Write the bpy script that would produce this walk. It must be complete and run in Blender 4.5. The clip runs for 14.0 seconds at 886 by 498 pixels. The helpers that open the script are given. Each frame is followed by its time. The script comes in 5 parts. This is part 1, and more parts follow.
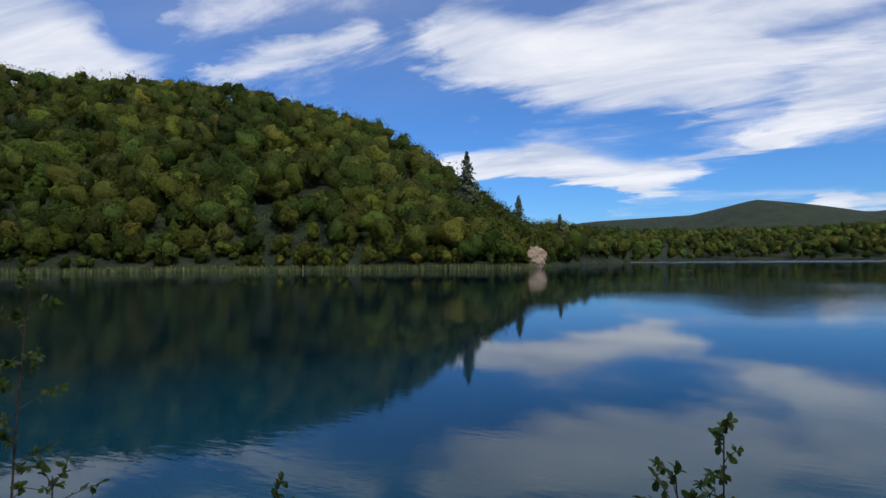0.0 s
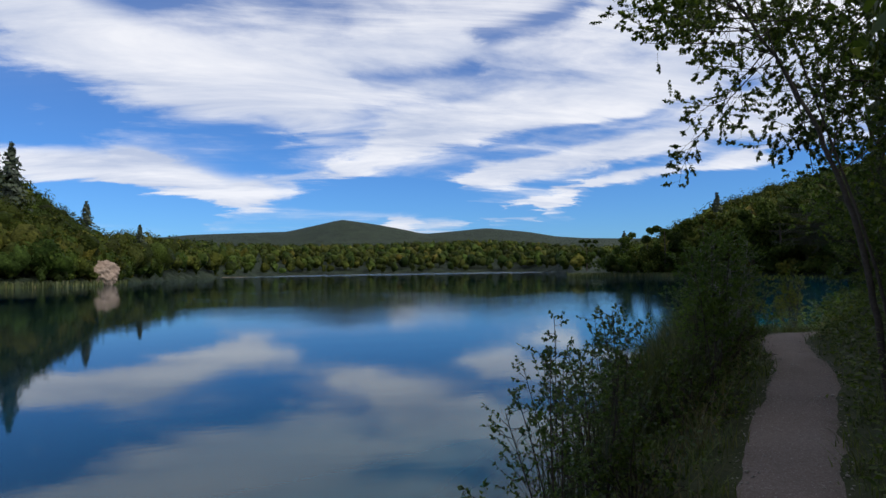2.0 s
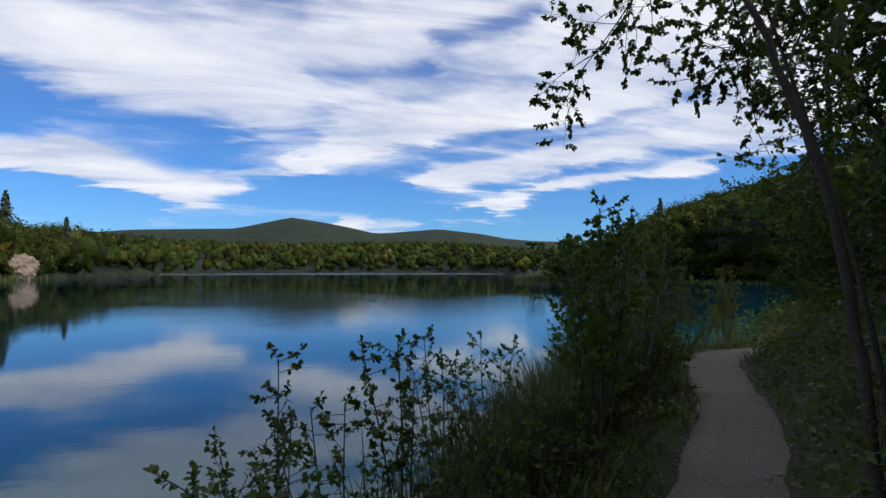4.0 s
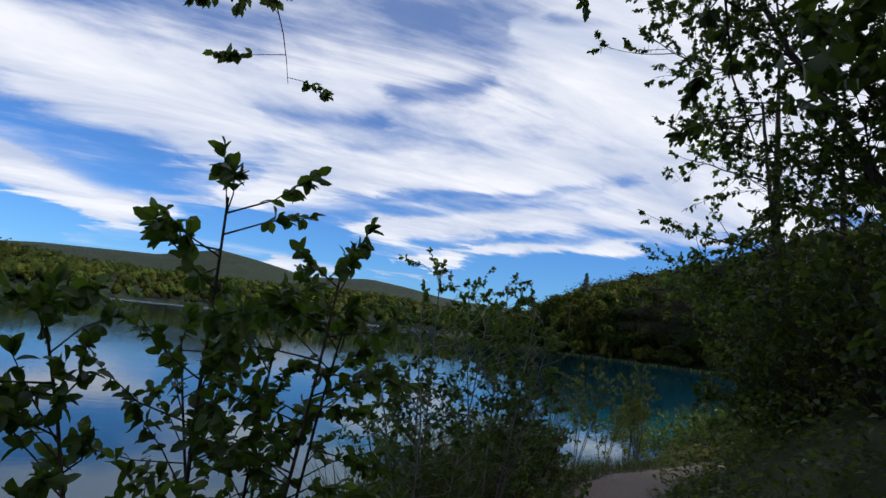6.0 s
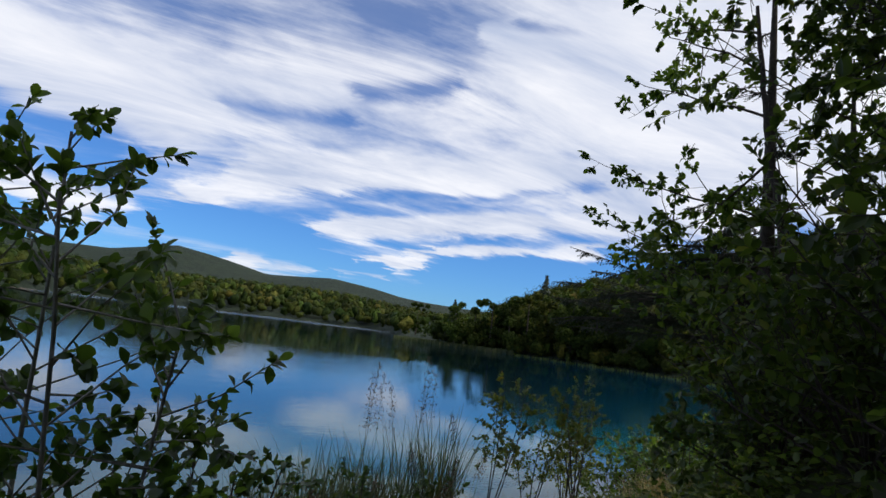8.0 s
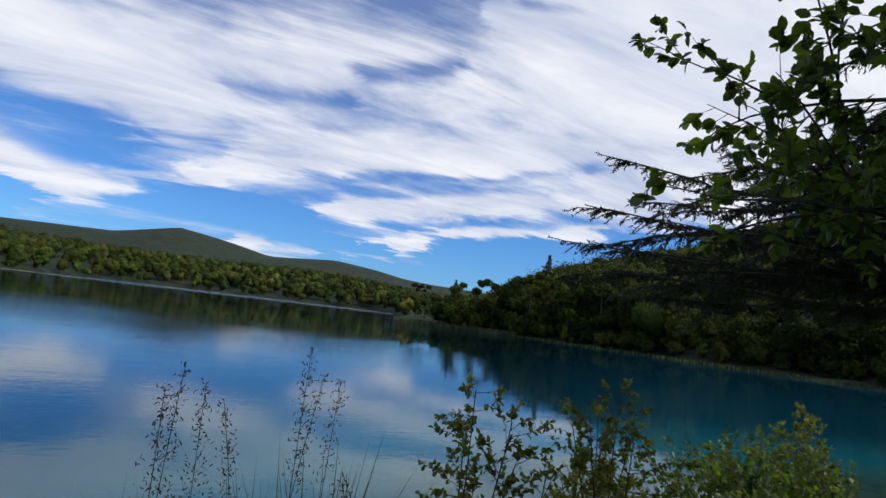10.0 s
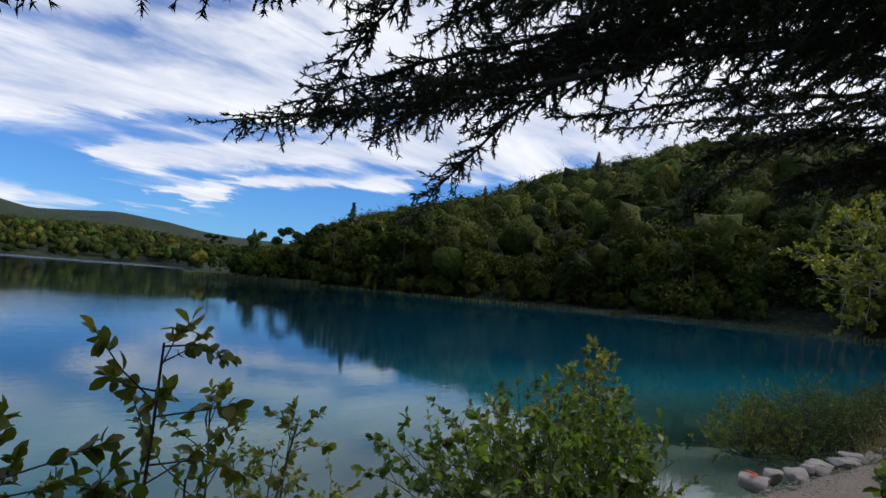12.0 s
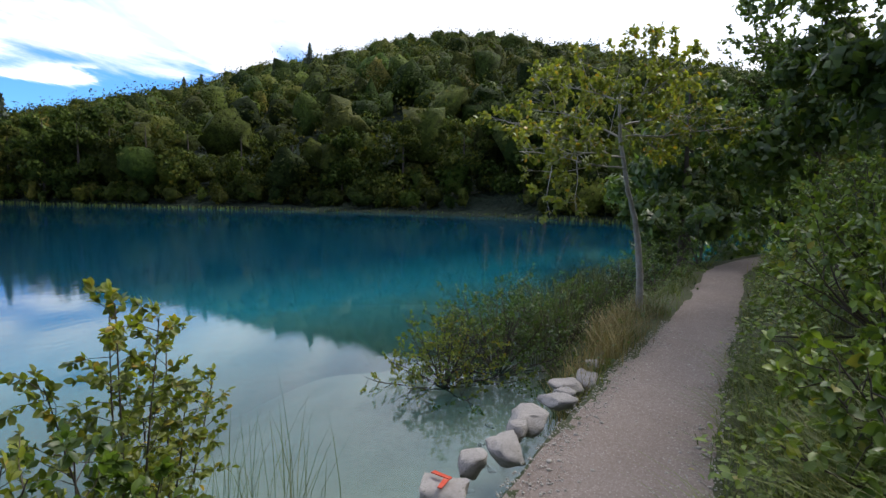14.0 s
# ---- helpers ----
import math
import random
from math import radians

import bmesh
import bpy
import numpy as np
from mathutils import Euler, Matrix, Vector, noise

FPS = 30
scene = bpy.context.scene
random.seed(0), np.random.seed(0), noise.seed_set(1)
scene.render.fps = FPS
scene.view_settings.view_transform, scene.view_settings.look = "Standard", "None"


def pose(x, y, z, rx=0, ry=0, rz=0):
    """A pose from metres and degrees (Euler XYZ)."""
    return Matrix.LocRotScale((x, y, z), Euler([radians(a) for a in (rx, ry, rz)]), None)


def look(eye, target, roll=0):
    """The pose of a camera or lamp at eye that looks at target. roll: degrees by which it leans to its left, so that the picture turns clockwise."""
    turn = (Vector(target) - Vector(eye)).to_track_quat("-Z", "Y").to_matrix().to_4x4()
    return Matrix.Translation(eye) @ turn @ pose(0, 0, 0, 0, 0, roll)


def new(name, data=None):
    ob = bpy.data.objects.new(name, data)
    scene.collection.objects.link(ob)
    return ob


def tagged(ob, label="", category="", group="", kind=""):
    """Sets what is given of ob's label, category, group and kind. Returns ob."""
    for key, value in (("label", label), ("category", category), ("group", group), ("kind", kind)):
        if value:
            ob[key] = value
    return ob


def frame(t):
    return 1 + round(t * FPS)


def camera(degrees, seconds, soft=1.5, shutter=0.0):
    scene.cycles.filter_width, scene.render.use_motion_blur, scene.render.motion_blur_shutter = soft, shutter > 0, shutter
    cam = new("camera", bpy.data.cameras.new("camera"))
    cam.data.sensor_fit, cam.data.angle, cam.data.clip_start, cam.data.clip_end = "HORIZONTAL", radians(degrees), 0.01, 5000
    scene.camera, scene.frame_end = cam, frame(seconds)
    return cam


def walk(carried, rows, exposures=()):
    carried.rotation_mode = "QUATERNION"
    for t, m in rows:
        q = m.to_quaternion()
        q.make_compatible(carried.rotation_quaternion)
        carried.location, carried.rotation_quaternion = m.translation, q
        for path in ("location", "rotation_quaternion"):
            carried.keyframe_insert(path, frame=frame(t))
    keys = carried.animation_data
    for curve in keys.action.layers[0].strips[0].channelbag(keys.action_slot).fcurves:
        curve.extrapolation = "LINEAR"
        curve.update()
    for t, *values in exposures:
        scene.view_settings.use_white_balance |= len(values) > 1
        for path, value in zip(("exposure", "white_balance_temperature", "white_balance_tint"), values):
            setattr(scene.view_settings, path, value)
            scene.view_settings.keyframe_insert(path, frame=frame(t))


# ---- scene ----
# the walk: seconds, place, heading (clockwise from the far peak), tilt, lean
STEPS = [
    (0, 0.180, -3.520, 2.060, -27.70, 1.04, -0.43),
    (0.5, 0.660, -2.950, 2.020, -11.90, 1.14, 2.34),
    (1, 1.140, -2.390, 1.970, -0.01, 2.12, -1.15),
    (1.5, 1.600, -1.820, 1.940, 6.78, 2.04, -1.32),
    (2, 2.060, -1.270, 1.930, 9.79, 2.03, -0.91),
    (4.5, 4.350, 1.350, 1.890, 16.32, 2.43, 1.22),
    (5, 4.820, 1.910, 1.900, 18.88, 4.13, 2.96),
    (5.5, 5.310, 2.500, 1.990, 19.63, 6.10, 5.56),
    (6, 5.840, 3.080, 2.090, 20.55, 7.65, 6.10),
    (6.5, 6.380, 3.600, 2.130, 20.35, 8.32, 7.39),
    (7, 6.810, 4.120, 2.140, 21.46, 8.37, 6.72),
    (7.5, 7.210, 4.560, 2.130, 22.68, 8.84, 6.01),
    (8, 7.630, 4.980, 2.130, 24.02, 8.15, 6.97),
    (10.5, 9.720, 7.880, 2.120, 23.56, 5.75, 6.54),
    (11, 10.240, 8.310, 2.090, 19.71, 5.16, 6.09),
    (11.5, 10.770, 8.680, 2.030, 23.74, 4.92, 6.84),
    (12, 11.360, 8.980, 1.970, 42.77, 3.35, 4.39),
    (12.5, 12.030, 9.240, 1.970, 65.74, 0.18, 1.63),
    (13, 12.783, 9.494, 1.977, 71.71, -1.72, -0.67),
    (13.5, 13.674, 9.758, 1.981, 71.59, -1.92, -1.15),
    (14, 14.492, 9.969, 1.955, 69.38, -5.09, 1.01),
]


def eye_pose(x, y, z, heading, tilt, lean):
    a, b = radians(heading), radians(tilt)
    way = Vector((math.sin(a) * math.cos(b), math.cos(a) * math.cos(b), math.sin(b)))
    eye = Vector((x, y, z))
    return look(eye, eye + way * 10, lean)


cam = camera(73.5, 14.0, soft=1.5)
walk(cam, [(t, eye_pose(*r)) for t, *r in STEPS],
     exposures=[(0, 0.0), (2, 0.0), (6, 0.08), (11.5, 0.0), (12.5, 0.5), (13, 0.95), (13.5, 0.95), (14, 0.9)])

# ---- sky and sun ----
SUN_AZ, SUN_EL = 128, 48


def build_sky():
    w = bpy.data.worlds.new("sky")
    scene.world = w
    w.use_nodes = True
    nt = w.node_tree
    nt.nodes.clear()
    N, L = nt.nodes.new, nt.links.new

    def math_node(op, a, b=None, c=None, clamp=False):
        n = N("ShaderNodeMath")
        n.operation, n.use_clamp = op, clamp
        for k, v in enumerate((a, b, c)):
            if v is None:
                continue
            if isinstance(v, (int, float)):
                n.inputs[k].default_value = v
            else:
                L(v, n.inputs[k])
        return n.outputs[0]

    out, bg = N("ShaderNodeOutputWorld"), N("ShaderNodeBackground")
    sky = N("ShaderNodeTexSky")
    sky.sky_type, sky.sun_disc = "NISHITA", False
    sky.sun_elevation, sky.sun_rotation = radians(SUN_EL), radians(SUN_AZ)
    sky.altitude, sky.air_density, sky.dust_density, sky.ozone_density = 600, 1.0, 0.6, 3.0
    tint = N("ShaderNodeVectorMath")
    tint.operation = "MULTIPLY"
    L(sky.outputs[0], tint.inputs[0])
    tint.inputs[1].default_value = SKY_TINT
    tc, sep = N("ShaderNodeTexCoord"), N("ShaderNodeSeparateXYZ")
    L(tc.outputs["Generated"], sep.inputs[0])
    x, y, z = sep.outputs
    zc = math_node("ADD", math_node("MAXIMUM", z, 0.0), 0.16)
    px, py = math_node("DIVIDE", x, zc), math_node("DIVIDE", y, zc)

    def layer(sx, sy, scale, detail, rough, off, warp):
        comb = N("ShaderNodeCombineXYZ")
        L(math_node("MULTIPLY_ADD", px, sx, off), comb.inputs[0])
        L(math_node("MULTIPLY_ADD", py, sy, off * 0.7), comb.inputs[1])
        n = N("ShaderNodeTexNoise")
        n.inputs["Scale"].default_value, n.inputs["Detail"].default_value = scale, detail
        n.inputs["Roughness"].default_value, n.inputs["Distortion"].default_value = rough, warp
        L(comb.outputs[0], n.inputs["Vector"])
        return n.outputs[0]

    big = layer(0.5, 1.0, 1.0, 4, 0.5, 3.1, 0.3)
    wisp = layer(0.42, 1.15, 2.6, 8, 0.62, 7.7, 0.5)
    puff = layer(0.7, 1.0, 6.5, 5, 0.6, 1.3, 0.3)
    mixd = math_node("ADD", math_node("MULTIPLY", big, 0.42), math_node("ADD", math_node("MULTIPLY", wisp, 0.42), math_node("MULTIPLY", puff, 0.16)))
    # the drawn-out bands and the blue gaps between them, in degrees of bearing and height
    bearing = math_node("MULTIPLY", math_node("ARCTAN2", x, y), 57.2958)
    rise = math_node("MULTIPLY", math_node("ARCSINE", z), 57.2958)
    fray_a, fray_b = math_node("SUBTRACT", wisp, 0.5), math_node("SUBTRACT", puff, 0.5)
    spot = N("ShaderNodeCombineXYZ")
    L(math_node("ADD", bearing, math_node("MULTIPLY", fray_b, 9.0)), spot.inputs[0])
    L(math_node("MULTIPLY", math_node("ADD", rise, math_node("MULTIPLY", fray_a, 3.2)), 1.5), spot.inputs[1])

    def vec(op, a, b):
        n = N("ShaderNodeVectorMath")
        n.operation = op
        for k, v in enumerate((a, b)):
            if isinstance(v, tuple):
                n.inputs[k].default_value = v
            elif v is not None:
                L(v, n.inputs[k])
        return n

    bands = None
    for a0, e0, a1, e1, wide, power in BANDS:
        p0, way = Vector((a0, e0 * 1.5, 0)), Vector((a1 - a0, (e1 - e0) * 1.5, 0))
        rel = vec("SUBTRACT", spot.outputs[0], tuple(p0)).outputs[0]
        share = math_node("MULTIPLY", vec("DOT_PRODUCT", rel, tuple(way)).outputs["Value"], 1 / way.length_squared, clamp=True)
        along_it = N("ShaderNodeVectorMath")
        along_it.operation = "SCALE"
        along_it.inputs[0].default_value = way
        L(share, along_it.inputs[3])
        far_off = vec("LENGTH", vec("SUBTRACT", rel, along_it.outputs[0]).outputs[0], None).outputs["Value"]
        fall = N("ShaderNodeMapRange")
        fall.interpolation_type = "SMOOTHSTEP"
        fall.inputs[1].default_value, fall.inputs[2].default_value = 0.0, wide * 1.9
        fall.inputs[3].default_value, fall.inputs[4].default_value = power, 0.0
        L(far_off, fall.inputs[0])
        bands = fall.outputs[0] if bands is None else math_node("ADD", bands, fall.outputs[0])
    mixd = math_node("ADD", mixd, math_node("MULTIPLY", bands, BAND_GAIN))
    # the veil thickens towards the sun and thins towards the horizon
    sd = Vector((math.sin(radians(SUN_AZ)) * math.cos(radians(24)), math.cos(radians(SUN_AZ)) * math.cos(radians(24)), math.sin(radians(24))))
    dot = N("ShaderNodeVectorMath")
    dot.operation = "DOT_PRODUCT"
    L(tc.outputs["Generated"], dot.inputs[0])
    dot.inputs[1].default_value = sd
    near_sun = N("ShaderNodeMapRange")
    near_sun.interpolation_type = "SMOOTHSTEP"
    near_sun.inputs[1].default_value, near_sun.inputs[2].default_value = 0.45, 0.98
    near_sun.inputs[3].default_value, near_sun.inputs[4].default_value = 0.0, 0.42
    L(dot.outputs["Value"], near_sun.inputs[0])
    low = N("ShaderNodeMapRange")
    low.interpolation_type = "SMOOTHSTEP"
    low.inputs[1].default_value, low.inputs[2].default_value = 0.02, 0.46
    low.inputs[3].default_value, low.inputs[4].default_value = -0.04, 0.10
    L(z, low.inputs[0])
    dens = math_node("ADD", math_node("ADD", mixd, low.outputs[0]), near_sun.outputs[0])
    ramp = N("ShaderNodeMapRange")
    ramp.interpolation_type = "SMOOTHERSTEP"
    ramp.inputs[1].default_value, ramp.inputs[2].default_value = CLOUD_LO, CLOUD_HI
    L(dens, ramp.inputs[0])
    cloud = N("ShaderNodeMix")
    cloud.data_type = "RGBA"
    shade = N("ShaderNodeMapRange")
    shade.inputs[1].default_value, shade.inputs[2].default_value = 0.35, 0.65
    L(wisp, shade.inputs[0])
    L(shade.outputs[0], cloud.inputs[0])
    cloud.inputs[6].default_value, cloud.inputs[7].default_value = CLOUD_DARK, CLOUD_LIGHT
    scale = N("ShaderNodeVectorMath")
    scale.operation = "SCALE"
    L(cloud.outputs[2], scale.inputs[0])
    L(math_node("MULTIPLY_ADD", near_sun.outputs[0], 1.3, 1.0), scale.inputs[3])
    mix = N("ShaderNodeMix")
    mix.data_type = "RGBA"
    # a thin veil high up, under the bands
    veil = N("ShaderNodeMapRange")
    veil.interpolation_type = "SMOOTHSTEP"
    veil.inputs[1].default_value, veil.inputs[2].default_value = 0.16, 0.5
    veil.inputs[3].default_value, veil.inputs[4].default_value = 0.0, 0.2
    L(z, veil.inputs[0])
    L(math_node("MAXIMUM", math_node("MULTIPLY", ramp.outputs[0], 0.94), veil.outputs[0]), mix.inputs[0])
    L(tint.outputs[0], mix.inputs[6])
    L(scale.outputs[0], mix.inputs[7])
    L(mix.outputs[2], bg.inputs[0])
    bg.inputs[1].default_value = 0.1
    L(bg.outputs[0], out.inputs[0])


# bearing and height of each band's two ends, its half width, how dense (negative: a gap)
BANDS = [
    (-27.0, 9.4, -17.2, 9.0, 1.8, 0.26),
    (-17.2, 9.0, -8.8, 7.2, 1.8, 0.30),
    (-8.8, 7.2, 1.0, 9.7, 1.5, 0.20),
    (1.0, 9.7, 8.7, 13.1, 1.8, 0.18),
    (8.7, 13.4, 30.9, 16.1, 2.7, 0.14),
    (12.4, 8.6, 31.7, 11.6, 1.4, 0.20),
    (16.2, 6.2, 24.2, 8.0, 0.5, 0.25),
    (24.2, 8.0, 38.4, 9.3, 0.7, 0.28),
    (4.7, 4.3, 10.7, 4.5, 1.0, 0.32),
    (19.4, 6.1, 22.3, 6.5, 0.7, 0.28),
    (14.5, 4.6, 18.3, 4.7, 0.5, 0.22),
    (-24.9, 18.4, -13.6, 16.5, 3.9, 0.18),
    (-13.6, 17.4, 8.8, 20.5, 4.2, 0.16),
    (-64.5, 16.9, -57.7, 16.4, 3.8, 0.30),
    (-48.7, 16.6, -35.4, 20.9, 1.5, 0.25),
    (-26.7, 12.6, -24.0, 13.2, 1.0, 0.25),
    (-26.7, 21.0, -10.7, 16.7, 2.4, 0.14),
    (5.2, 13.1, 47.8, 17.3, 2.0, 0.12),
    (13.8, 8.9, 48.0, 13.1, 1.2, 0.20),
    (27.0, 27.8, 37.6, 26.6, 1.2, 0.20),
    (42.4, 23.2, 47.9, 15.3, 4.5, 0.15),
    (-27.1, 14.3, -22.6, 12.5, 2.7, -0.25),
    (-23.3, 6.6, -13.6, 5.3, 1.8, -0.30),
    (-2.2, 7.3, 10.7, 7.0, 1.5, -0.30),
    (-55.6, 21.1, -55.6, 18.9, 2.2, -0.25),
    (-32.7, 15.2, -27.8, 12.1, 3.0, -0.30),
    (-21.3, 6.4, -12.9, 5.7, 1.5, -0.25),
    (-21.4, 12.9, -6.3, 12.1, 1.8, -0.12),
    (14.4, 12.1, 37.9, 15.2, 0.8, -0.16),
    (14.6, 21.7, 22.9, 23.6, 1.4, -0.15),
    (8.1, 4.8, 17.5, 5.5, 1.2, -0.20),
    (27.0, 4.7, 48.3, 8.8, 2.0, -0.35),
    (24.1, 5.5, 33.9, 7.0, 1.8, -0.35),
    (30.8, 29.2, 40.4, 28.4, 1.0, -0.14),
    (12.3, 18.7, 2.8, 18.0, 1.2, -0.12),
    (42, 14, 75, 15, 6.0, 0.26),
    (38, 24, 78, 25, 8.0, 0.28),
    (62, 34, 100, 30, 12.0, 0.28),
    (-24, 20, -2, 15, 3.0, 0.14),
    (-30, 8.5, -14, 8.0, 1.3, 0.16),
]
BAND_GAIN = 0.8
SKY_TINT = (0.42, 0.80, 1.30)
CLOUD_LO, CLOUD_HI = 0.415, 0.74
CLOUD_DARK, CLOUD_LIGHT = (5.2, 5.9, 7.6, 1), (9.3, 9.4, 9.9, 1)
build_sky()
sun = new("sun", bpy.data.lights.new("sun", "SUN"))
sun.data.energy, sun.data.angle, sun.data.color = 2.1, radians(14), (1.0, 0.95, 0.86)
sun.matrix_world = look((0, 0, 0), (-math.sin(radians(SUN_AZ)) * math.cos(radians(SUN_EL)), -math.cos(radians(SUN_AZ)) * math.cos(radians(SUN_EL)), -math.sin(radians(SUN_EL))))

# ---- materials ----


def material(name):
    m = bpy.data.materials.new(name)
    m.use_nodes = True
    nt = m.node_tree
    return m, nt, nt.nodes["Principled BSDF"], nt.nodes["Material Output"]


def add_noise(nt, scale, detail=4, rough=0.55, coords="Object", stretch=(1, 1, 1)):
    tc, mp, n = nt.nodes.new("ShaderNodeTexCoord"), nt.nodes.new("ShaderNodeMapping"), nt.nodes.new("ShaderNodeTexNoise")
    mp.inputs["Scale"].default_value = stretch
    n.inputs["Scale"].default_value, n.inputs["Detail"].default_value, n.inputs["Roughness"].default_value = scale, detail, rough
    nt.links.new(tc.outputs[coords], mp.inputs[0])
    nt.links.new(mp.outputs[0], n.inputs["Vector"])
    return n.outputs[0]


def add_ramp(nt, fac, stops):
    r = nt.nodes.new("ShaderNodeValToRGB")
    while len(r.color_ramp.elements) < len(stops):
        r.color_ramp.elements.new(0.5)
    for e, (p, c) in zip(r.color_ramp.elements, stops):
        e.position, e.color = p, (*c, 1)
    nt.links.new(fac, r.inputs[0])
    return r.outputs[0]


def add_mix(nt, fac, a, b, mode="MIX"):
    m = nt.nodes.new("ShaderNodeMix")
    m.data_type, m.blend_type = "RGBA", mode
    for k, v in ((0, fac), (6, a), (7, b)):
        if isinstance(v, (int, float)):
            m.inputs[k].default_value = v
        elif isinstance(v, tuple):
            m.inputs[k].default_value = (*v, 1)
        else:
            nt.links.new(v, m.inputs[k])
    return m.outputs[2]


def add_bump(nt, height, bsdf, strength, distance):
    b = nt.nodes.new("ShaderNodeBump")
    b.inputs["Strength"].default_value, b.inputs["Distance"].default_value = strength, distance
    nt.links.new(height, b.inputs["Height"])
    nt.links.new(b.outputs[0], bsdf.inputs["Normal"])


def rough_mat(name, stops, scale, fine, roughness=0.9, bump=0.5, distance=0.02, spots=None):
    m, nt, p, _ = material(name)
    a, b = add_noise(nt, scale, 6, 0.6), add_noise(nt, fine, 5, 0.65)
    col = add_mix(nt, 0.55, add_ramp(nt, a, stops), add_ramp(nt, b, stops))
    if spots:
        s = add_ramp(nt, add_noise(nt, spots[0], 3, 0.5), [(spots[1], (0, 0, 0)), (spots[1] + 0.08, (1, 1, 1))])
        col = add_mix(nt, s, col, spots[2])
    nt.links.new(col, p.inputs["Base Color"])
    p.inputs["Roughness"].default_value = roughness
    p.inputs["Specular IOR Level"].default_value = 0.25
    add_bump(nt, b, p, bump, distance)
    return m


def leaf_mat(name, dark, light, accent=None, translucent=0.3, gloss=0.55, patch=0.25, tree_tint=False):
    """Leaves: each its own tone, drifting over the crown; some light comes through."""
    m, nt, p, out = material(name)
    geo = nt.nodes.new("ShaderNodeNewGeometry")
    tone = add_ramp(nt, geo.outputs["Random Per Island"], [(0.0, dark), (0.9, light), (1.0, accent or light)])
    drift = add_ramp(nt, add_noise(nt, patch, 3), [(0.35, (0.62, 0.66, 0.62)), (0.65, (1.3, 1.22, 1.05))])
    col = add_mix(nt, 1.0, tone, drift, "MULTIPLY")
    if tree_tint:
        at = nt.nodes.new("ShaderNodeAttribute")
        at.attribute_name = "tint"
        col = add_mix(nt, 1.0, col, at.outputs["Color"], "MULTIPLY")
    if tree_tint:
        fine = add_noise(nt, 1.6, 5, 0.7)
        col = add_mix(nt, 1.0, col, add_ramp(nt, fine, [(0.36, (0.5, 0.52, 0.5)), (0.62, (1.4, 1.36, 1.2))]), "MULTIPLY")
        add_bump(nt, fine, p, 1.0, 0.5)
    nt.links.new(col, p.inputs["Base Color"])
    p.inputs["Roughness"].default_value = gloss
    p.inputs["Specular IOR Level"].default_value = 0.06 if tree_tint else 0.5
    tr, mx = nt.nodes.new("ShaderNodeBsdfTranslucent"), nt.nodes.new("ShaderNodeMixShader")
    nt.links.new(add_mix(nt, 1.0, col, (1.3, 1.35, 0.6), "MULTIPLY"), tr.inputs[0])
    mx.inputs[0].default_value = translucent
    nt.links.new(p.outputs[0], mx.inputs[1])
    nt.links.new(tr.outputs[0], mx.inputs[2])
    nt.links.new(mx.outputs[0], out.inputs[0])
    return m


M_SOIL = rough_mat("soil_and_moss", [(0.3, (0.035, 0.04, 0.018)), (0.5, (0.06, 0.07, 0.028)), (0.7, (0.10, 0.085, 0.05))], 0.8, 14, 0.95, 0.7, 0.03)
M_FAR = rough_mat("wooded_slope", [(0.35, (0.010, 0.017, 0.009)), (0.52, (0.022, 0.034, 0.018)), (0.66, (0.042, 0.054, 0.028))], 0.02, 0.12, 0.95, 1.0, 7.0)
M_BED = rough_mat("pale_lake_bed", [(0.3, (0.17, 0.155, 0.125)), (0.55, (0.27, 0.25, 0.21)), (0.75, (0.12, 0.12, 0.09))], 0.9, 9, 0.95, 0.4, 0.02)
M_PATH = rough_mat("trodden_gravel", [(0.25, (0.125, 0.092, 0.072)), (0.5, (0.215, 0.168, 0.138)), (0.78, (0.31, 0.262, 0.225))], 1.1, 38, 0.95, 0.7, 0.012, (95, 0.60, (0.40, 0.36, 0.32)))
M_PEBBLE = rough_mat("limestone_pebble", [(0.3, (0.26, 0.23, 0.19)), (0.7, (0.50, 0.46, 0.40))], 9, 60, 0.9, 0.3, 0.004)
M_STONE = rough_mat("pale_limestone", [(0.25, (0.19, 0.165, 0.15)), (0.5, (0.32, 0.29, 0.265)), (0.75, (0.42, 0.385, 0.36))], 6, 45, 0.9, 0.6, 0.01, (13, 0.63, (0.14, 0.13, 0.10)))
M_ROCK = rough_mat("weathered_grey_rock", [(0.3, (0.045, 0.045, 0.047)), (0.5, (0.13, 0.13, 0.135)), (0.72, (0.26, 0.26, 0.265))], 4.5, 26, 0.95, 1.0, 0.08, (5, 0.62, (0.06, 0.07, 0.03)))
M_CLIFF = rough_mat("warm_cliff_rock", [(0.3, (0.14, 0.10, 0.075)), (0.55, (0.30, 0.225, 0.175)), (0.75, (0.42, 0.34, 0.28))], 0.5, 2.6, 0.95, 0.9, 0.3)
M_BARK = rough_mat("dark_bark", [(0.3, (0.035, 0.028, 0.022)), (0.6, (0.09, 0.075, 0.06)), (0.75, (0.14, 0.125, 0.105))], 5, 40, 0.95, 0.9, 0.01)
M_BARK_PALE = rough_mat("pale_grey_bark", [(0.3, (0.16, 0.15, 0.13)), (0.55, (0.32, 0.30, 0.27)), (0.75, (0.44, 0.42, 0.38))], 7, 50, 0.9, 0.7, 0.006)
M_RED = rough_mat("red_paint", [(0.3, (0.42, 0.045, 0.02)), (0.7, (0.62, 0.10, 0.05))], 20, 90, 0.7, 0.2, 0.002)
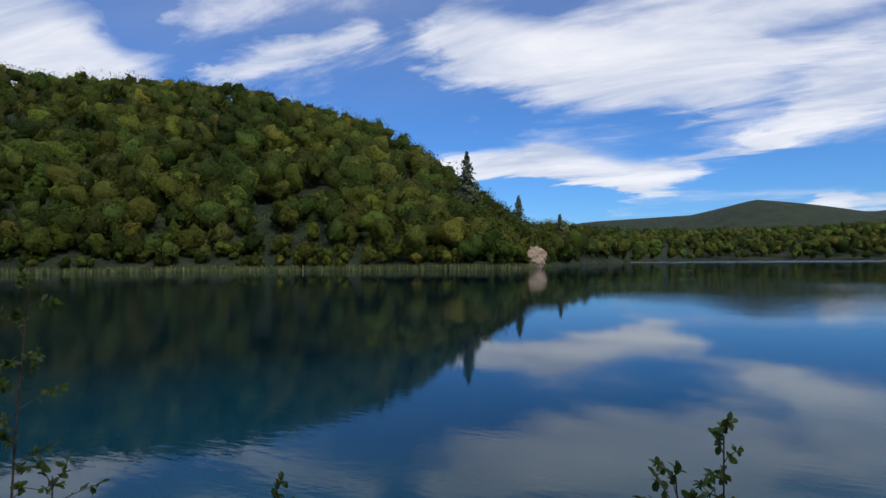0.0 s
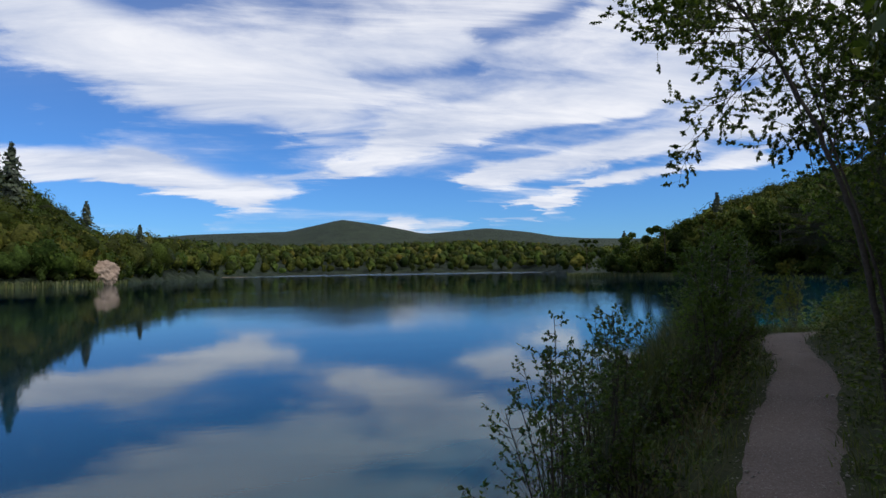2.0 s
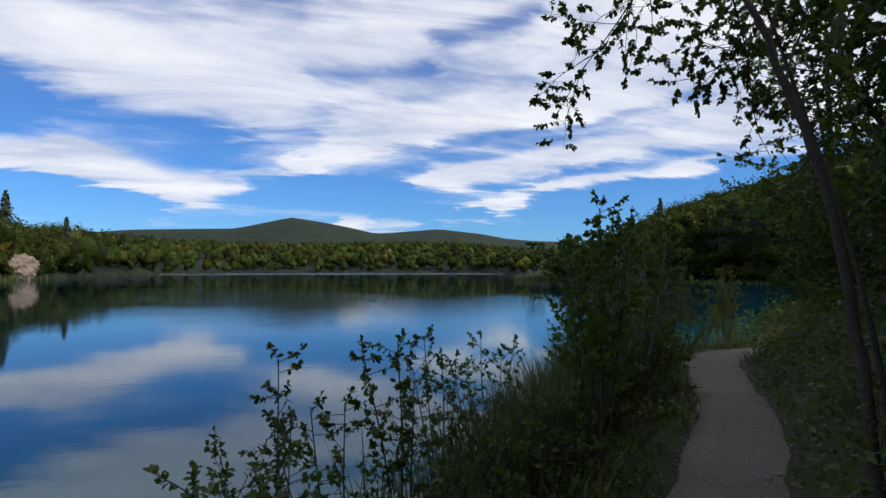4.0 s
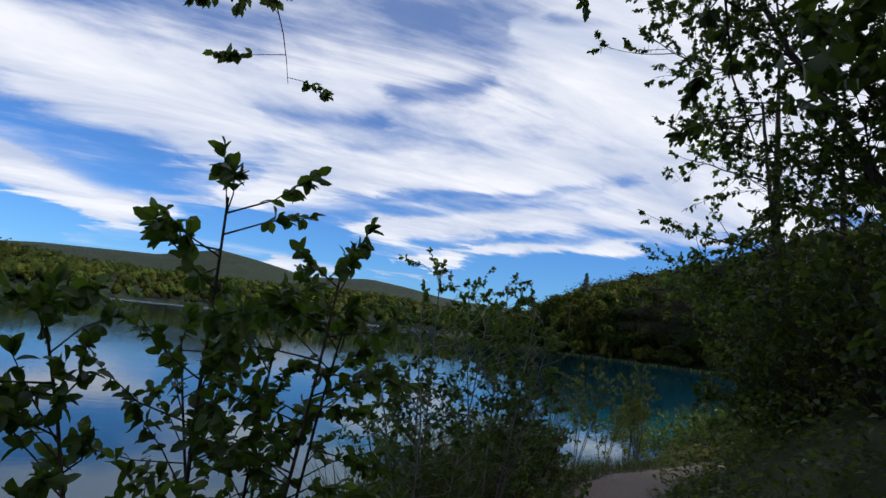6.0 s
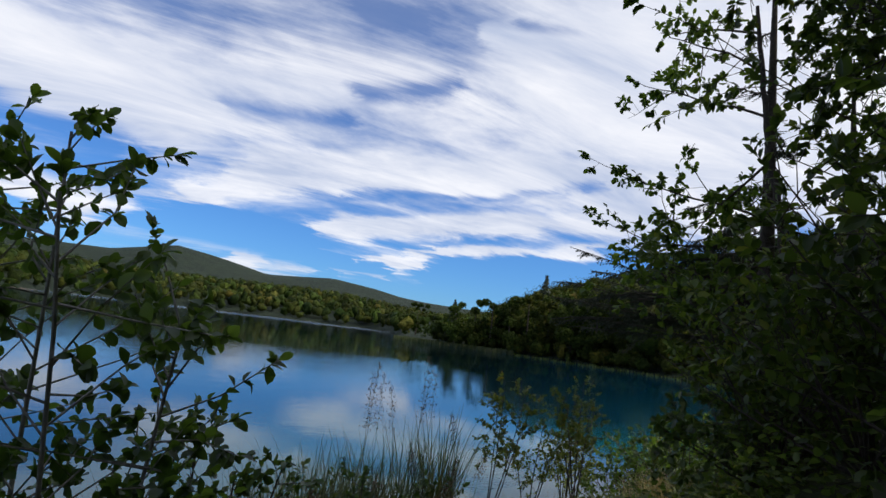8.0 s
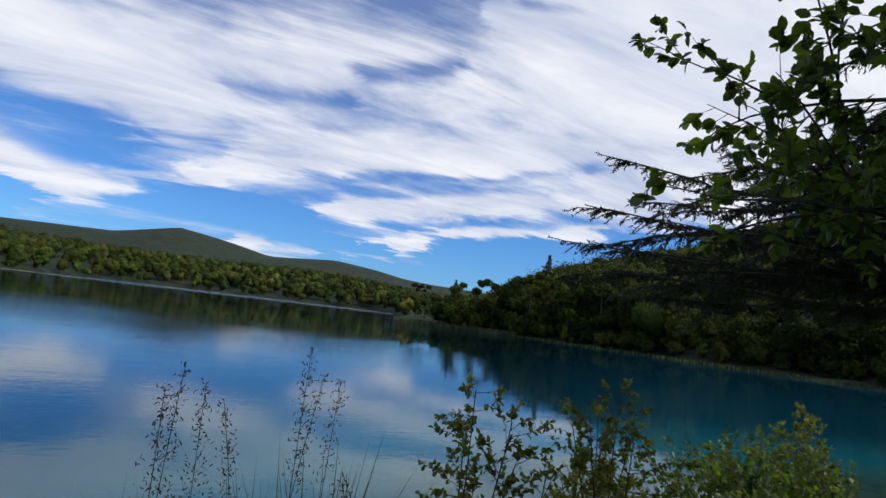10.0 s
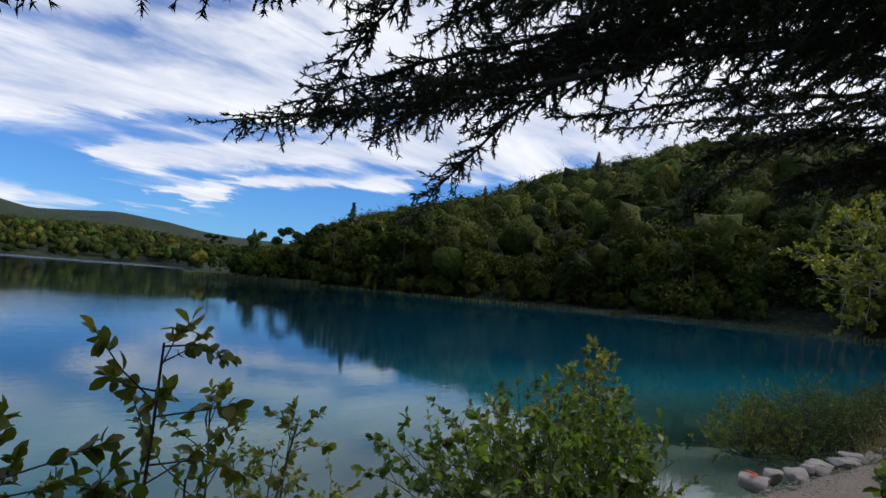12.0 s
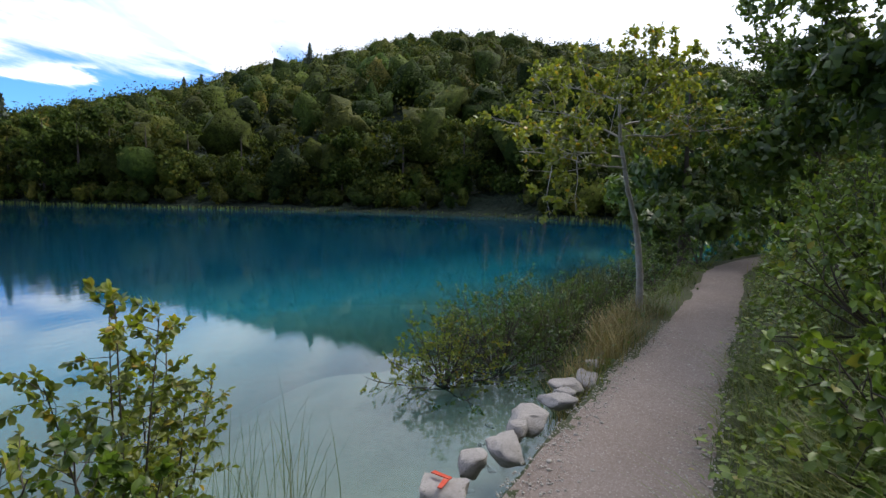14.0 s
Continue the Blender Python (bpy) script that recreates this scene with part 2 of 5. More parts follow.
M_FOREST = leaf_mat("mixed_forest_leaves", (0.026, 0.042, 0.011), (0.076, 0.102, 0.025), (0.12, 0.12, 0.032), 0.2, 0.65, 0.05, True)
M_NEEDLE = leaf_mat("dark_needles", (0.014, 0.026, 0.014), (0.042, 0.062, 0.030), None, 0.1, 0.6, 0.3)
M_LEAF = leaf_mat("green_shrub_leaves", (0.040, 0.075, 0.018), (0.105, 0.165, 0.040), (0.16, 0.19, 0.05), 0.42, 0.42, 0.9)
M_LEAF_YEL = leaf_mat("yellow_green_leaves", (0.10, 0.13, 0.022), (0.23, 0.26, 0.045), (0.36, 0.22, 0.03), 0.45, 0.45, 1.2)
M_LEAF_DARK = leaf_mat("dark_overhanging_leaves", (0.040, 0.068, 0.017), (0.115, 0.165, 0.040), (0.17, 0.18, 0.045), 0.55, 0.42, 0.6)
M_LEAF_BIG = leaf_mat("broad_leaves", (0.055, 0.095, 0.020), (0.13, 0.20, 0.045), None, 0.55, 0.4, 1.0)
M_GRASS = leaf_mat("bank_grass", (0.055, 0.085, 0.016), (0.15, 0.19, 0.036), (0.24, 0.20, 0.08), 0.3, 0.5, 0.7)
M_REED = leaf_mat("green_reed", (0.045, 0.065, 0.022), (0.11, 0.13, 0.045), (0.22, 0.19, 0.09), 0.25, 0.5, 0.7)
M_STRAW = leaf_mat("dry_reed_and_straw", (0.14, 0.11, 0.05), (0.27, 0.22, 0.11), None, 0.25, 0.6, 0.7)
M_HEAD = leaf_mat("brown_seed_head", (0.09, 0.05, 0.03), (0.20, 0.12, 0.08), None, 0.15, 0.8, 2.0)
M_HERB = leaf_mat("undergrowth_leaves", (0.060, 0.11, 0.015), (0.19, 0.27, 0.04), (0.28, 0.25, 0.05), 0.3, 0.45, 0.8)


def water_mat():
    """Clear lake water: it mirrors by Fresnel; under that the pale bed shows where it is shallow, the blue-green depth elsewhere."""
    m, nt, p, out = material("lake_water")
    nt.nodes.remove(p)
    N, L = nt.nodes.new, nt.links.new
    at = N("ShaderNodeAttribute")
    at.attribute_name = "depth"
    deep = N("ShaderNodeBsdfDiffuse")
    tone = add_ramp(nt, at.outputs["Fac"], [(0.0, (0.05, 0.17, 0.15)), (0.2, (0.006, 0.095, 0.125)), (0.5, (0.0015, 0.036, 0.064)), (1.0, (0.0008, 0.009, 0.017))])
    L(tone, deep.inputs[0])
    clear = N("ShaderNodeBsdfTransparent")
    clear.inputs[0].default_value = (0.78, 0.92, 0.90, 1)
    ab = N("ShaderNodeMapRange")
    ab.inputs[1].default_value, ab.inputs[2].default_value = 0.0, 0.2
    ab.inputs[3].default_value, ab.inputs[4].default_value = 0.08, 1.0
    L(at.outputs["Fac"], ab.inputs[0])
    body = N("ShaderNodeMixShader")
    L(ab.outputs[0], body.inputs[0])
    L(clear.outputs[0], body.inputs[1])
    L(deep.outputs[0], body.inputs[2])
    gl = N("ShaderNodeBsdfGlossy")
    tcw, sepw, ruffled = N("ShaderNodeTexCoord"), N("ShaderNodeSeparateXYZ"), N("ShaderNodeMapRange")
    L(tcw.outputs["Object"], sepw.inputs[0])
    L(sepw.outputs[1], ruffled.inputs[0])
    ruffled.interpolation_type = "SMOOTHSTEP"
    ruffled.inputs[1].default_value, ruffled.inputs[2].default_value = 200, 300
    ruffled.inputs[3].default_value, ruffled.inputs[4].default_value = 0.03, 0.13
    L(ruffled.outputs[0], gl.inputs["Roughness"])
    gl.inputs[0].default_value = (0.82, 0.87, 0.92, 1)
    fr = N("ShaderNodeFresnel")
    fr.inputs[0].default_value = 1.333
    wide = add_noise(nt, 0.35, 3, 0.5, "Object", (1, 2.2, 1))
    fine = add_noise(nt, 3.0, 3, 0.55, "Object", (1, 2.5, 1))
    hgt = add_mix(nt, 0.3, wide, fine)
    calm = add_ramp(nt, add_noise(nt, 0.03, 3, 0.5), [(0.42, (0.12, 0.12, 0.12)), (0.62, (1, 1, 1))])
    b = N("ShaderNodeBump")
    b.inputs["Distance"].default_value = 0.022
    sc = N("ShaderNodeMath")
    sc.operation = "MULTIPLY"
    L(calm, sc.inputs[0])
    sc.inputs[1].default_value = 0.6
    L(sc.outputs[0], b.inputs["Strength"])
    L(hgt, b.inputs["Height"])
    L(b.outputs[0], gl.inputs["Normal"])
    L(b.outputs[0], fr.inputs["Normal"])
    mx = N("ShaderNodeMixShader")
    L(fr.outputs[0], mx.inputs[0])
    L(body.outputs[0], mx.inputs[1])
    L(gl.outputs[0], mx.inputs[2])
    L(mx.outputs[0], out.inputs[0])
    return m


M_WATER = water_mat()

# ---- mesh helpers ----
rng = np.random.default_rng(11)


def mesh_from(name, V, F, mat, smooth=False, colors=None, values=None):
    """A mesh from arrays of corners and faces (all of one size)."""
    V, F = np.asarray(V, np.float32), np.asarray(F, np.int32)
    me = bpy.data.meshes.new(name)
    k = F.shape[1]
    me.vertices.add(len(V))
    me.vertices.foreach_set("co", V.ravel())
    me.loops.add(F.size)
    me.loops.foreach_set("vertex_index", F.ravel())
    me.polygons.add(len(F))
    me.polygons.foreach_set("loop_start", np.arange(0, F.size, k, dtype=np.int32))
    if smooth:
        me.polygons.foreach_set("use_smooth", np.ones(len(F), bool))
    me.update(calc_edges=True)
    me.materials.append(mat)
    if colors is not None:
        a = me.attributes.new("tint", "FLOAT_COLOR", "POINT")
        a.data.foreach_set("color", np.concatenate([colors, np.ones((len(V), 1))], 1).astype(np.float32).ravel())
    if values is not None:
        a = me.attributes.new("depth", "FLOAT", "POINT")
        a.data.foreach_set("value", np.asarray(values, np.float32))
    return me


def part(name, me, parent, label=""):
    ob = new(name, me)
    ob.parent = parent
    if label:
        ob["label"] = label
    return ob


def unit(a):
    return a / np.maximum(np.linalg.norm(a, axis=-1, keepdims=True), 1e-9)


def leaf_arrays(P, D, N, L, W, fold=0.18, curl=0.12, fine=False):
    """Leaves with a folded midrib; fine ones are rounder."""
    P, D = np.asarray(P, float), unit(np.asarray(D, float))
    S = unit(np.cross(N, D))
    U = np.cross(D, S)
    L, W = np.broadcast_to(L, len(P))[:, None], np.broadcast_to(W, len(P))[:, None]
    if fine:
        shape = ((0, 0, 0), (1, 0, -1), (0.2, 0.3, 0.6), (0.5, 0.5, 0.8), (0.82, 0.34, 0.0), (0.2, -0.3, 0.6), (0.5, -0.5, 0.8), (0.82, -0.34, 0.0), (0.52, 0, 0))
        T = np.array([(0, 8, 2), (2, 8, 3), (3, 8, 4), (4, 8, 1), (0, 5, 8), (5, 6, 8), (6, 7, 8), (7, 1, 8)])
    else:
        shape = ((0, 0, 0), (0.52, 0, 0), (1, 0, -1), (0.25, 0.42, 0.8), (0.64, 0.45, 0.5), (0.25, -0.42, 0.8), (0.64, -0.45, 0.5))
        T = np.array([(0, 1, 3), (1, 4, 3), (1, 2, 4), (0, 5, 1), (1, 5, 6), (1, 6, 2)])
    V = np.stack([P + D * L * u + S * W * v + U * (W * fold * h * (h > 0) + L * curl * h * (h < 0)) for u, v, h in shape], 1)
    F = (np.arange(len(P))[:, None, None] * len(shape) + T).reshape(-1, 3)
    return V.reshape(-1, 3), F


def clump_arrays(P, N, size):
    """Sprays of foliage far off: four-cornered bent flakes."""
    n = len(P)
    R = unit(rng.normal(size=(n, 3)))
    D = unit(np.cross(N, R))
    S = np.cross(N, D)
    sz = np.broadcast_to(size, n)[:, None]
    a, b = rng.uniform(0.5, 1.1, (n, 1)), rng.uniform(0.35, 0.8, (n, 1))
    V = np.stack([P - D * sz * a * 0.5, P + S * sz * b * 0.5 - N * sz * 0.12, P + D * sz * a * 0.6, P - S * sz * b * 0.5 - N * sz * 0.12], 1)
    q = np.arange(n)[:, None] * 4
    F = np.concatenate([q + np.array([[0, 1, 2]]), q + np.array([[0, 2, 3]])])
    return V.reshape(-1, 3), F


def tube_arrays(segs, sides=5):
    """Tapered tubes, one a segment list: (points, radii)."""
    VV, FF, off = [], [], 0
    ang = np.linspace(0, 2 * np.pi, sides, endpoint=False)
    for pts, rad in segs:
        pts = np.asarray(pts, float)
        tan = unit(np.gradient(pts, axis=0))
        ref = np.where(np.abs(tan[:, 2:3]) > 0.9, np.array([[1.0, 0, 0]]), np.array([[0, 0, 1.0]]))
        a = unit(np.cross(tan, ref))
        b = np.cross(tan, a)
        ring = pts[:, None] + np.asarray(rad)[:, None, None] * (a[:, None] * np.cos(ang)[None, :, None] + b[:, None] * np.sin(ang)[None, :, None])
        VV.append(ring.reshape(-1, 3))
        n = len(pts)
        i = np.arange(n - 1)[:, None] * sides
        j = np.arange(sides)[None]
        k = (j + 1) % sides
        FF.append(np.stack([i + j, i + k, i + sides + k, i + sides + j], -1).reshape(-1, 4) + off)
        off += n * sides
    return np.concatenate(VV), np.concatenate(FF)


def join(*pairs):
    VV, FF, off = [], [], 0
    for V, F in pairs:
        VV.append(V)
        FF.append(F + off)
        off += len(V)
    return np.concatenate(VV), np.concatenate(FF)


# ---- plan: the path, the shore, the hills ----
PATH_LINE = np.array([(-260, -150), (-120, -62), (-60, -36), (-20, -19), (-8, -11.6), (-3.2, -7.2), (-1.2, -5.0), (0.1, -3.45), (2.0, -1.2), (4.27, 1.43), (5.75, 3.15),
                      (7.5, 5.02), (8.6, 6.55), (9.65, 8.0), (10.7, 8.85), (11.35, 9.2), (12.1, 9.52), (13, 9.85), (14.6, 10.25), (16.3, 10.25), (18, 10.1), (20, 9.85), (22.3, 9.5),
                      (25, 9.1), (27.2, 8.8), (30, 7.6), (34, 4.8), (40, 0.5), (52, -8), (90, -34), (260, -120)])


def spline(P, step):
    out = []
    for i in range(len(P) - 1):
        p0, p1, p2, p3 = P[max(i - 1, 0)], P[i], P[i + 1], P[min(i + 2, len(P) - 1)]
        n = max(2, min(60, int(np.linalg.norm(p2 - p1) / step)))
        for t in np.linspace(0, 1, n, endpoint=False):
            out.append(0.5 * (2 * p1 + (p2 - p0) * t + (2 * p0 - 5 * p1 + 4 * p2 - p3) * t * t + (3 * p1 - p0 - 3 * p2 + p3) * t ** 3))
    return np.array(out + [P[-1]])


LINE = spline(PATH_LINE, 0.1)
LINE_T = unit(np.gradient(LINE, axis=0))
LINE_N = np.stack([-LINE_T[:, 1], LINE_T[:, 0]], 1)
PATH_Z = np.interp(LINE[:, 0], [-20, 0, 2, 4.4, 5.2, 6, 7, 10, 11, 12, 14, 18, 22, 27, 40], [0.6, 0.55, 0.43, 0.39, 0.46, 0.58, 0.63, 0.62, 0.55, 0.48, 0.45, 0.45, 0.48, 0.6, 0.9])
HALF_W = np.interp(LINE[:, 0], [-5, 4, 8, 12, 15, 19, 23, 27], [0.38, 0.33, 0.34, 0.46, 0.54, 0.46, 0.4, 0.38])
SHORE = np.interp(LINE[:, 0], [-20, -2, 0.5, 3, 5, 7.5, 10, 11.5, 14, 15.6, 16.8, 19.5, 20.3, 21, 24, 26, 30], [2.2, 2.0, 1.7, 1.3, 1.5, 1.9, 1.9, 1.6, 1.5, 1.2, 0.9, 0.78, 1.3, 1.9, 2.0, 1.8, 1.7])

BED_FALL = np.interp(LINE[:, 0], [-20, 10, 12, 15, 20, 23, 27], [1.6, 1.3, 0.6, 0.13, 0.13, 0.35, 0.5])


def along(x, y):
    """Signed distance from the path (left of the way positive) and the nearest sample of its line."""
    x, y = np.atleast_1d(x).astype(float), np.atleast_1d(y).astype(float)
    idx = np.empty(len(x), int)
    for a in range(0, len(x), 4000):
        q = slice(a, a + 4000)
        idx[q] = np.argmin((x[q, None] - LINE[None, :, 0]) ** 2 + (y[q, None] - LINE[None, :, 1]) ** 2, 1)
    v = np.stack([x, y], 1) - LINE[idx]
    side = np.sign((v * LINE_N[idx]).sum(1))
    return np.linalg.norm(v, axis=1) * np.where(side == 0, 1, side), idx


MID = np.array((5.0, 5.0))
AZ = [-180, -110, -64, -50, -41, -35, -30, -26, -22, -19, -17, -13.5, -11, -5, 0, 8, 14, 18, 20.5, 21.5, 23, 26, 29, 34, 38.5, 43.5, 48.5, 53, 61, 67, 73, 80, 87, 95, 110, 180]
BASE_R = [200, 150, 135, 128, 118, 113, 112, 114, 130, 160, 188, 240, 300, 400, 420, 430, 420, 400, 330, 127, 124, 122, 118, 108, 100, 93, 88, 84, 79, 75, 70, 62, 54, 46, 60, 200]
RIDGE_E = [8, 13, 15.8, 17.0, 15.3, 13.9, 10.6, 7.6, 4.8, 4.4, 4.1, 3.6, 3.3, 3.0, 3.0, 3.15, 3.25, 3.0, 2.8, 2.6, 2.55, 2.5, 3.2, 6.1, 7.7, 8.9, 10.1, 12.0, 13.7, 15.3, 15.3, 14.2, 13.0, 11.2, 8, 8]
RIDGE_R = [420, 330, 310, 310, 290, 265, 230, 200, 185, 230, 280, 400, 500, 640, 660, 660, 640, 600, 560, 540, 500, 420, 260, 200, 205, 215, 225, 232, 245, 255, 250, 240, 225, 215, 300, 420]
FAR_E = [3, 3, 3, 3, 3, 3, 3, 3, 3, 3, 3.1, 3.45, 3.55, 3.8, 4.9, 3.5, 3.95, 3.4, 2.9, 2.8, 2.7, 2.6, 2.5, 2.5, 2.5, 2.5, 2.5, 2.5, 2.5, 2.5, 2.5, 2.5, 2.5, 2.5, 2.5, 3]
TREE_H = 11.5


def polar(x, y):
    return np.degrees(np.arctan2(x - MID[0], y - MID[1])), np.hypot(x - MID[0], y - MID[1])


def smooth01(t):
    t = np.clip(t, 0, 1)
    return t * t * (3 - 2 * t)


def ripple(x, y, k, seed):
    """Cheap smooth unevenness between about -1 and 1."""
    r = np.random.default_rng(seed)
    out = 0
    for _ in range(5):
        a, ph, f = r.uniform(0, 2 * np.pi), r.uniform(0, 6.28), k * r.uniform(0.6, 1.8)
        out = out + np.sin((x * np.cos(a) + y * np.sin(a)) * f + ph)
    return out / 3.2


def height(x, y):
    x, y = np.atleast_1d(x).astype(float), np.atleast_1d(y).astype(float)
    d, i = along(x, y)
    az, r = polar(x, y)
    zp, hw, ws = PATH_Z[i], HALF_W[i], SHORE[i] + 0.14 * ripple(x, y, 2.6, 5)
    wob = ripple(x, y, 3.1, 8)
    # left of the way: bank, shore, bed
    t = smooth01((d - hw) / np.maximum(ws - hw, 0.1))
    left = zp + 0.05 * np.minimum(np.maximum(d - hw, 0) / 0.25, 1) * (1 + wob) * (t < 0.9) - (zp + 0.06) * t
    off = np.maximum(d - ws, 0)
    left = np.where(d > ws, -0.06 - BED_FALL[i] * np.minimum(off, 2.4) - 0.40 * np.maximum(off - 2.4, 0) ** 1.15, left)
    left = np.maximum(left, -9 + 4.6 * smooth01((az - 28) / 22)) + np.where(d > ws, 0.03 * wob, 0)
    # right: a bank that climbs to the slope
    e = np.maximum(-d - hw, 0)
    right = zp + 0.55 * smooth01(e / 0.9) + 0.75 * np.maximum(e - 0.6, 0) - 0.25 * np.maximum(e - 14, 0) + 0.12 * wob * np.minimum(e, 1)
    right = np.minimum(right, zp + 60 + 0.02 * e)
    near = np.where(d > 0, left, right)
    # the far shore and its hills
    b, rr = np.interp(az, AZ, BASE_R), np.interp(az, AZ, RIDGE_R)
    b = b + 2.5 * ripple(x, y, 0.09, 3)
    top = np.tan(np.radians(np.interp(az, AZ, RIDGE_E))) * rr - TREE_H + 2
    top = np.maximum(top, 0.6)
    k = (r - b) / np.maximum(rr - b, 5)
    rise = 0.35 * np.clip((r - b) / 1.5, -6, 1) + (top - 0.35) * np.clip(k - 0.02, 0, 1) ** 0.9
    rise = np.where(k > 1, top - 0.10 * (r - rr) * (r < rr + 150) - 15 * (r >= rr + 150), rise)
    fr = 2600.0
    fe = np.tan(np.radians(np.interp(az, AZ, FAR_E))) * fr
    far = fe * smooth01((r - 1100) / (fr - 1100)) - 0.04 * np.maximum(r - fr, 0) + 14 * ripple(x, y, 0.006, 9) * smooth01((r - 1000) / 800) * (1 - smooth01((r - 2200) / 400))
    rise = np.where(r > 900, np.maximum(far, 0.3), rise)
    far_side = (d > 0) & (r > b - 12)
    return np.where(far_side, np.maximum(np.where(r > b, rise, -0.6 * (b - r)), np.where(r > b, -1, -9)), near)


def build_ground():
    na = 480
    ang = np.linspace(0, 2 * np.pi, na, endpoint=False)
    rad = np.concatenate([[0.15], np.cumsum(np.full(150, 0.16)) + 0.15, np.geomspace(24.8, 4600, 130)])
    A, R = np.meshgrid(ang, rad)
    x, y = MID[0] + 6 + R * np.sin(A), MID[1] + 2 + R * np.cos(A)
    z = height(x.ravel(), y.ravel())
    V = np.stack([x.ravel(), y.ravel(), z], 1)
    i = (np.arange(len(rad) - 1)[:, None] * na)
    j = np.arange(na)[None]
    k = (j + 1) % na
    F = np.stack([i + k, i + na + k, i + na + j, i + j], -1).reshape(-1, 4)
    me = mesh_from("ground", V, F, M_SOIL, True)
    me.materials.append(M_BED)
    me.materials.append(M_FAR)
    c = V[F].mean(1)
    az, r = polar(c[:, 0], c[:, 1])
    idx = np.where(r > 45, 2, np.where(V[F][:, :, 2].max(1) < 0.02, 1, 0))
    me.polygons.foreach_set("material_index", idx.astype(np.int32))
    tagged(new("ground", me), "wooded lake shore and hills, mossy soil and pale bed", "ground", kind="structure")


build_ground()


def build_water():
    na = 420
    ang = np.linspace(0, 2 * np.pi, na, endpoint=False)
    rad = np.concatenate([[0.2], np.cumsum(np.full(90, 0.25)) + 0.2, np.geomspace(23.5, 900, 70)])
    A, R = np.meshgrid(ang, rad)
    x, y = (MID[0] + 6 + R * np.sin(A)).ravel(), (MID[1] + 2 + R * np.cos(A)).ravel()
    dep = np.clip(-height(x, y) / 9.0, 0, 1)
    V = np.stack([x, y, np.zeros(len(x))], 1)
    i = (np.arange(len(rad) - 1)[:, None] * na)
    j = np.arange(na)[None]
    k = (j + 1) % na
    F = np.stack([i + k, i + na + k, i + na + j, i + j], -1).reshape(-1, 4)
    keep = (height(V[:, 0], V[:, 1]) < 0.6)[F].any(1)
    F = F[keep]
    tagged(new("water", mesh_from("water", V, F, M_WATER, True, values=dep)), "calm blue-green lake water mirroring sky and woods", "lake", kind="structure")


build_water()


def build_path():
    pick = np.where((LINE[:, 0] > -12) & (LINE[:, 0] < 42))[0]
    us = np.linspace(-1, 1, 9)
    rows = []
    for q in pick:
        edge = 0.07 * noise.noise((LINE[q, 0] * 1.7, LINE[q, 1] * 1.7, 0)), 0.07 * noise.noise((LINE[q, 0] * 1.7, LINE[q, 1] * 1.7, 9))
        for u in us:
            w = HALF_W[q] + edge[0 if u < 0 else 1]
            p = LINE[q] + LINE_N[q] * u * w
            rows.append((p[0], p[1], PATH_Z[q] + 0.022 - 0.03 * abs(u) ** 4 + 0.008 * noise.noise((p[0] * 3, p[1] * 3, 4))))
    n, m = len(pick), len(us)
    i, j = np.arange(n - 1)[:, None] * m, np.arange(m - 1)[None]
    F = np.stack([i + j + 1, i + j, i + m + j, i + m + j + 1], -1).reshape(-1, 4)
    tagged(new("path", mesh_from("path", rows, F, M_PATH, True)), "narrow trodden path of pale gravel along the lake", "path", kind="structure")


build_path()


def place(s_x, off, dz=0.0):
    """A point beside the path: where its line passes x, so far to the left; on the ground."""
    q = int(np.argmin(np.abs(LINE[:, 0] - s_x)))
    p = LINE[q] + LINE_N[q] * off
    return np.array([p[0], p[1], max(height(p[0], p[1])[0], -0.6) + dz])


# ---- woods ----


def crown_points(n, lobes, r):
    """Points and outward ways on a crown of overlapping lobes, unit size."""
    c = unit(r.normal(size=(lobes, 3))) * r.uniform(0.15, 0.36, (lobes, 1)) * np.array([1, 1, 1.1]) + np.array([0, 0, 0.52])
    s = r.uniform(0.16, 0.30, lobes)
    k = r.integers(0, lobes, n)
    d = unit(r.normal(size=(n, 3)) + np.array([0, 0, 0.35]))
    return c[k] + d * s[k][:, None] * r.uniform(0.7, 1.0, (n, 1)), d, (c, s)


def ball(sub):
    bm = bmesh.new()
    bmesh.ops.create_icosphere(bm, subdivisions=sub, radius=1)
    V = np.array([v.co[:] for v in bm.verts])
    F = np.array([[v.index for v in f.verts] for f in bm.faces])
    bm.free()
    return V, F


BALL_LOW = ball(2)


def hull(lobes, base):
    """A lumpy crown surface round the lobes (centres, sizes)."""
    c, sz = lobes
    mid = np.array([0, 0, 0.5])
    dirs = base[0]
    t = np.full(len(dirs), 0.12)
    for cc, ss in zip(c - mid, sz):
        b = dirs @ cc
        disc = b * b - (cc @ cc - ss * ss)
        t = np.maximum(t, np.where(disc > 0, b + np.sqrt(np.maximum(disc, 0)), 0))
    return mid + dirs * (t * 0.66)[:, None]


TEMPL = []
for q in range(9):
    rr = np.random.default_rng(50 + q)
    pp, dd, lob = crown_points(420, 11, rr)
    TEMPL.append((pp, dd, hull(lob, BALL_LOW)))


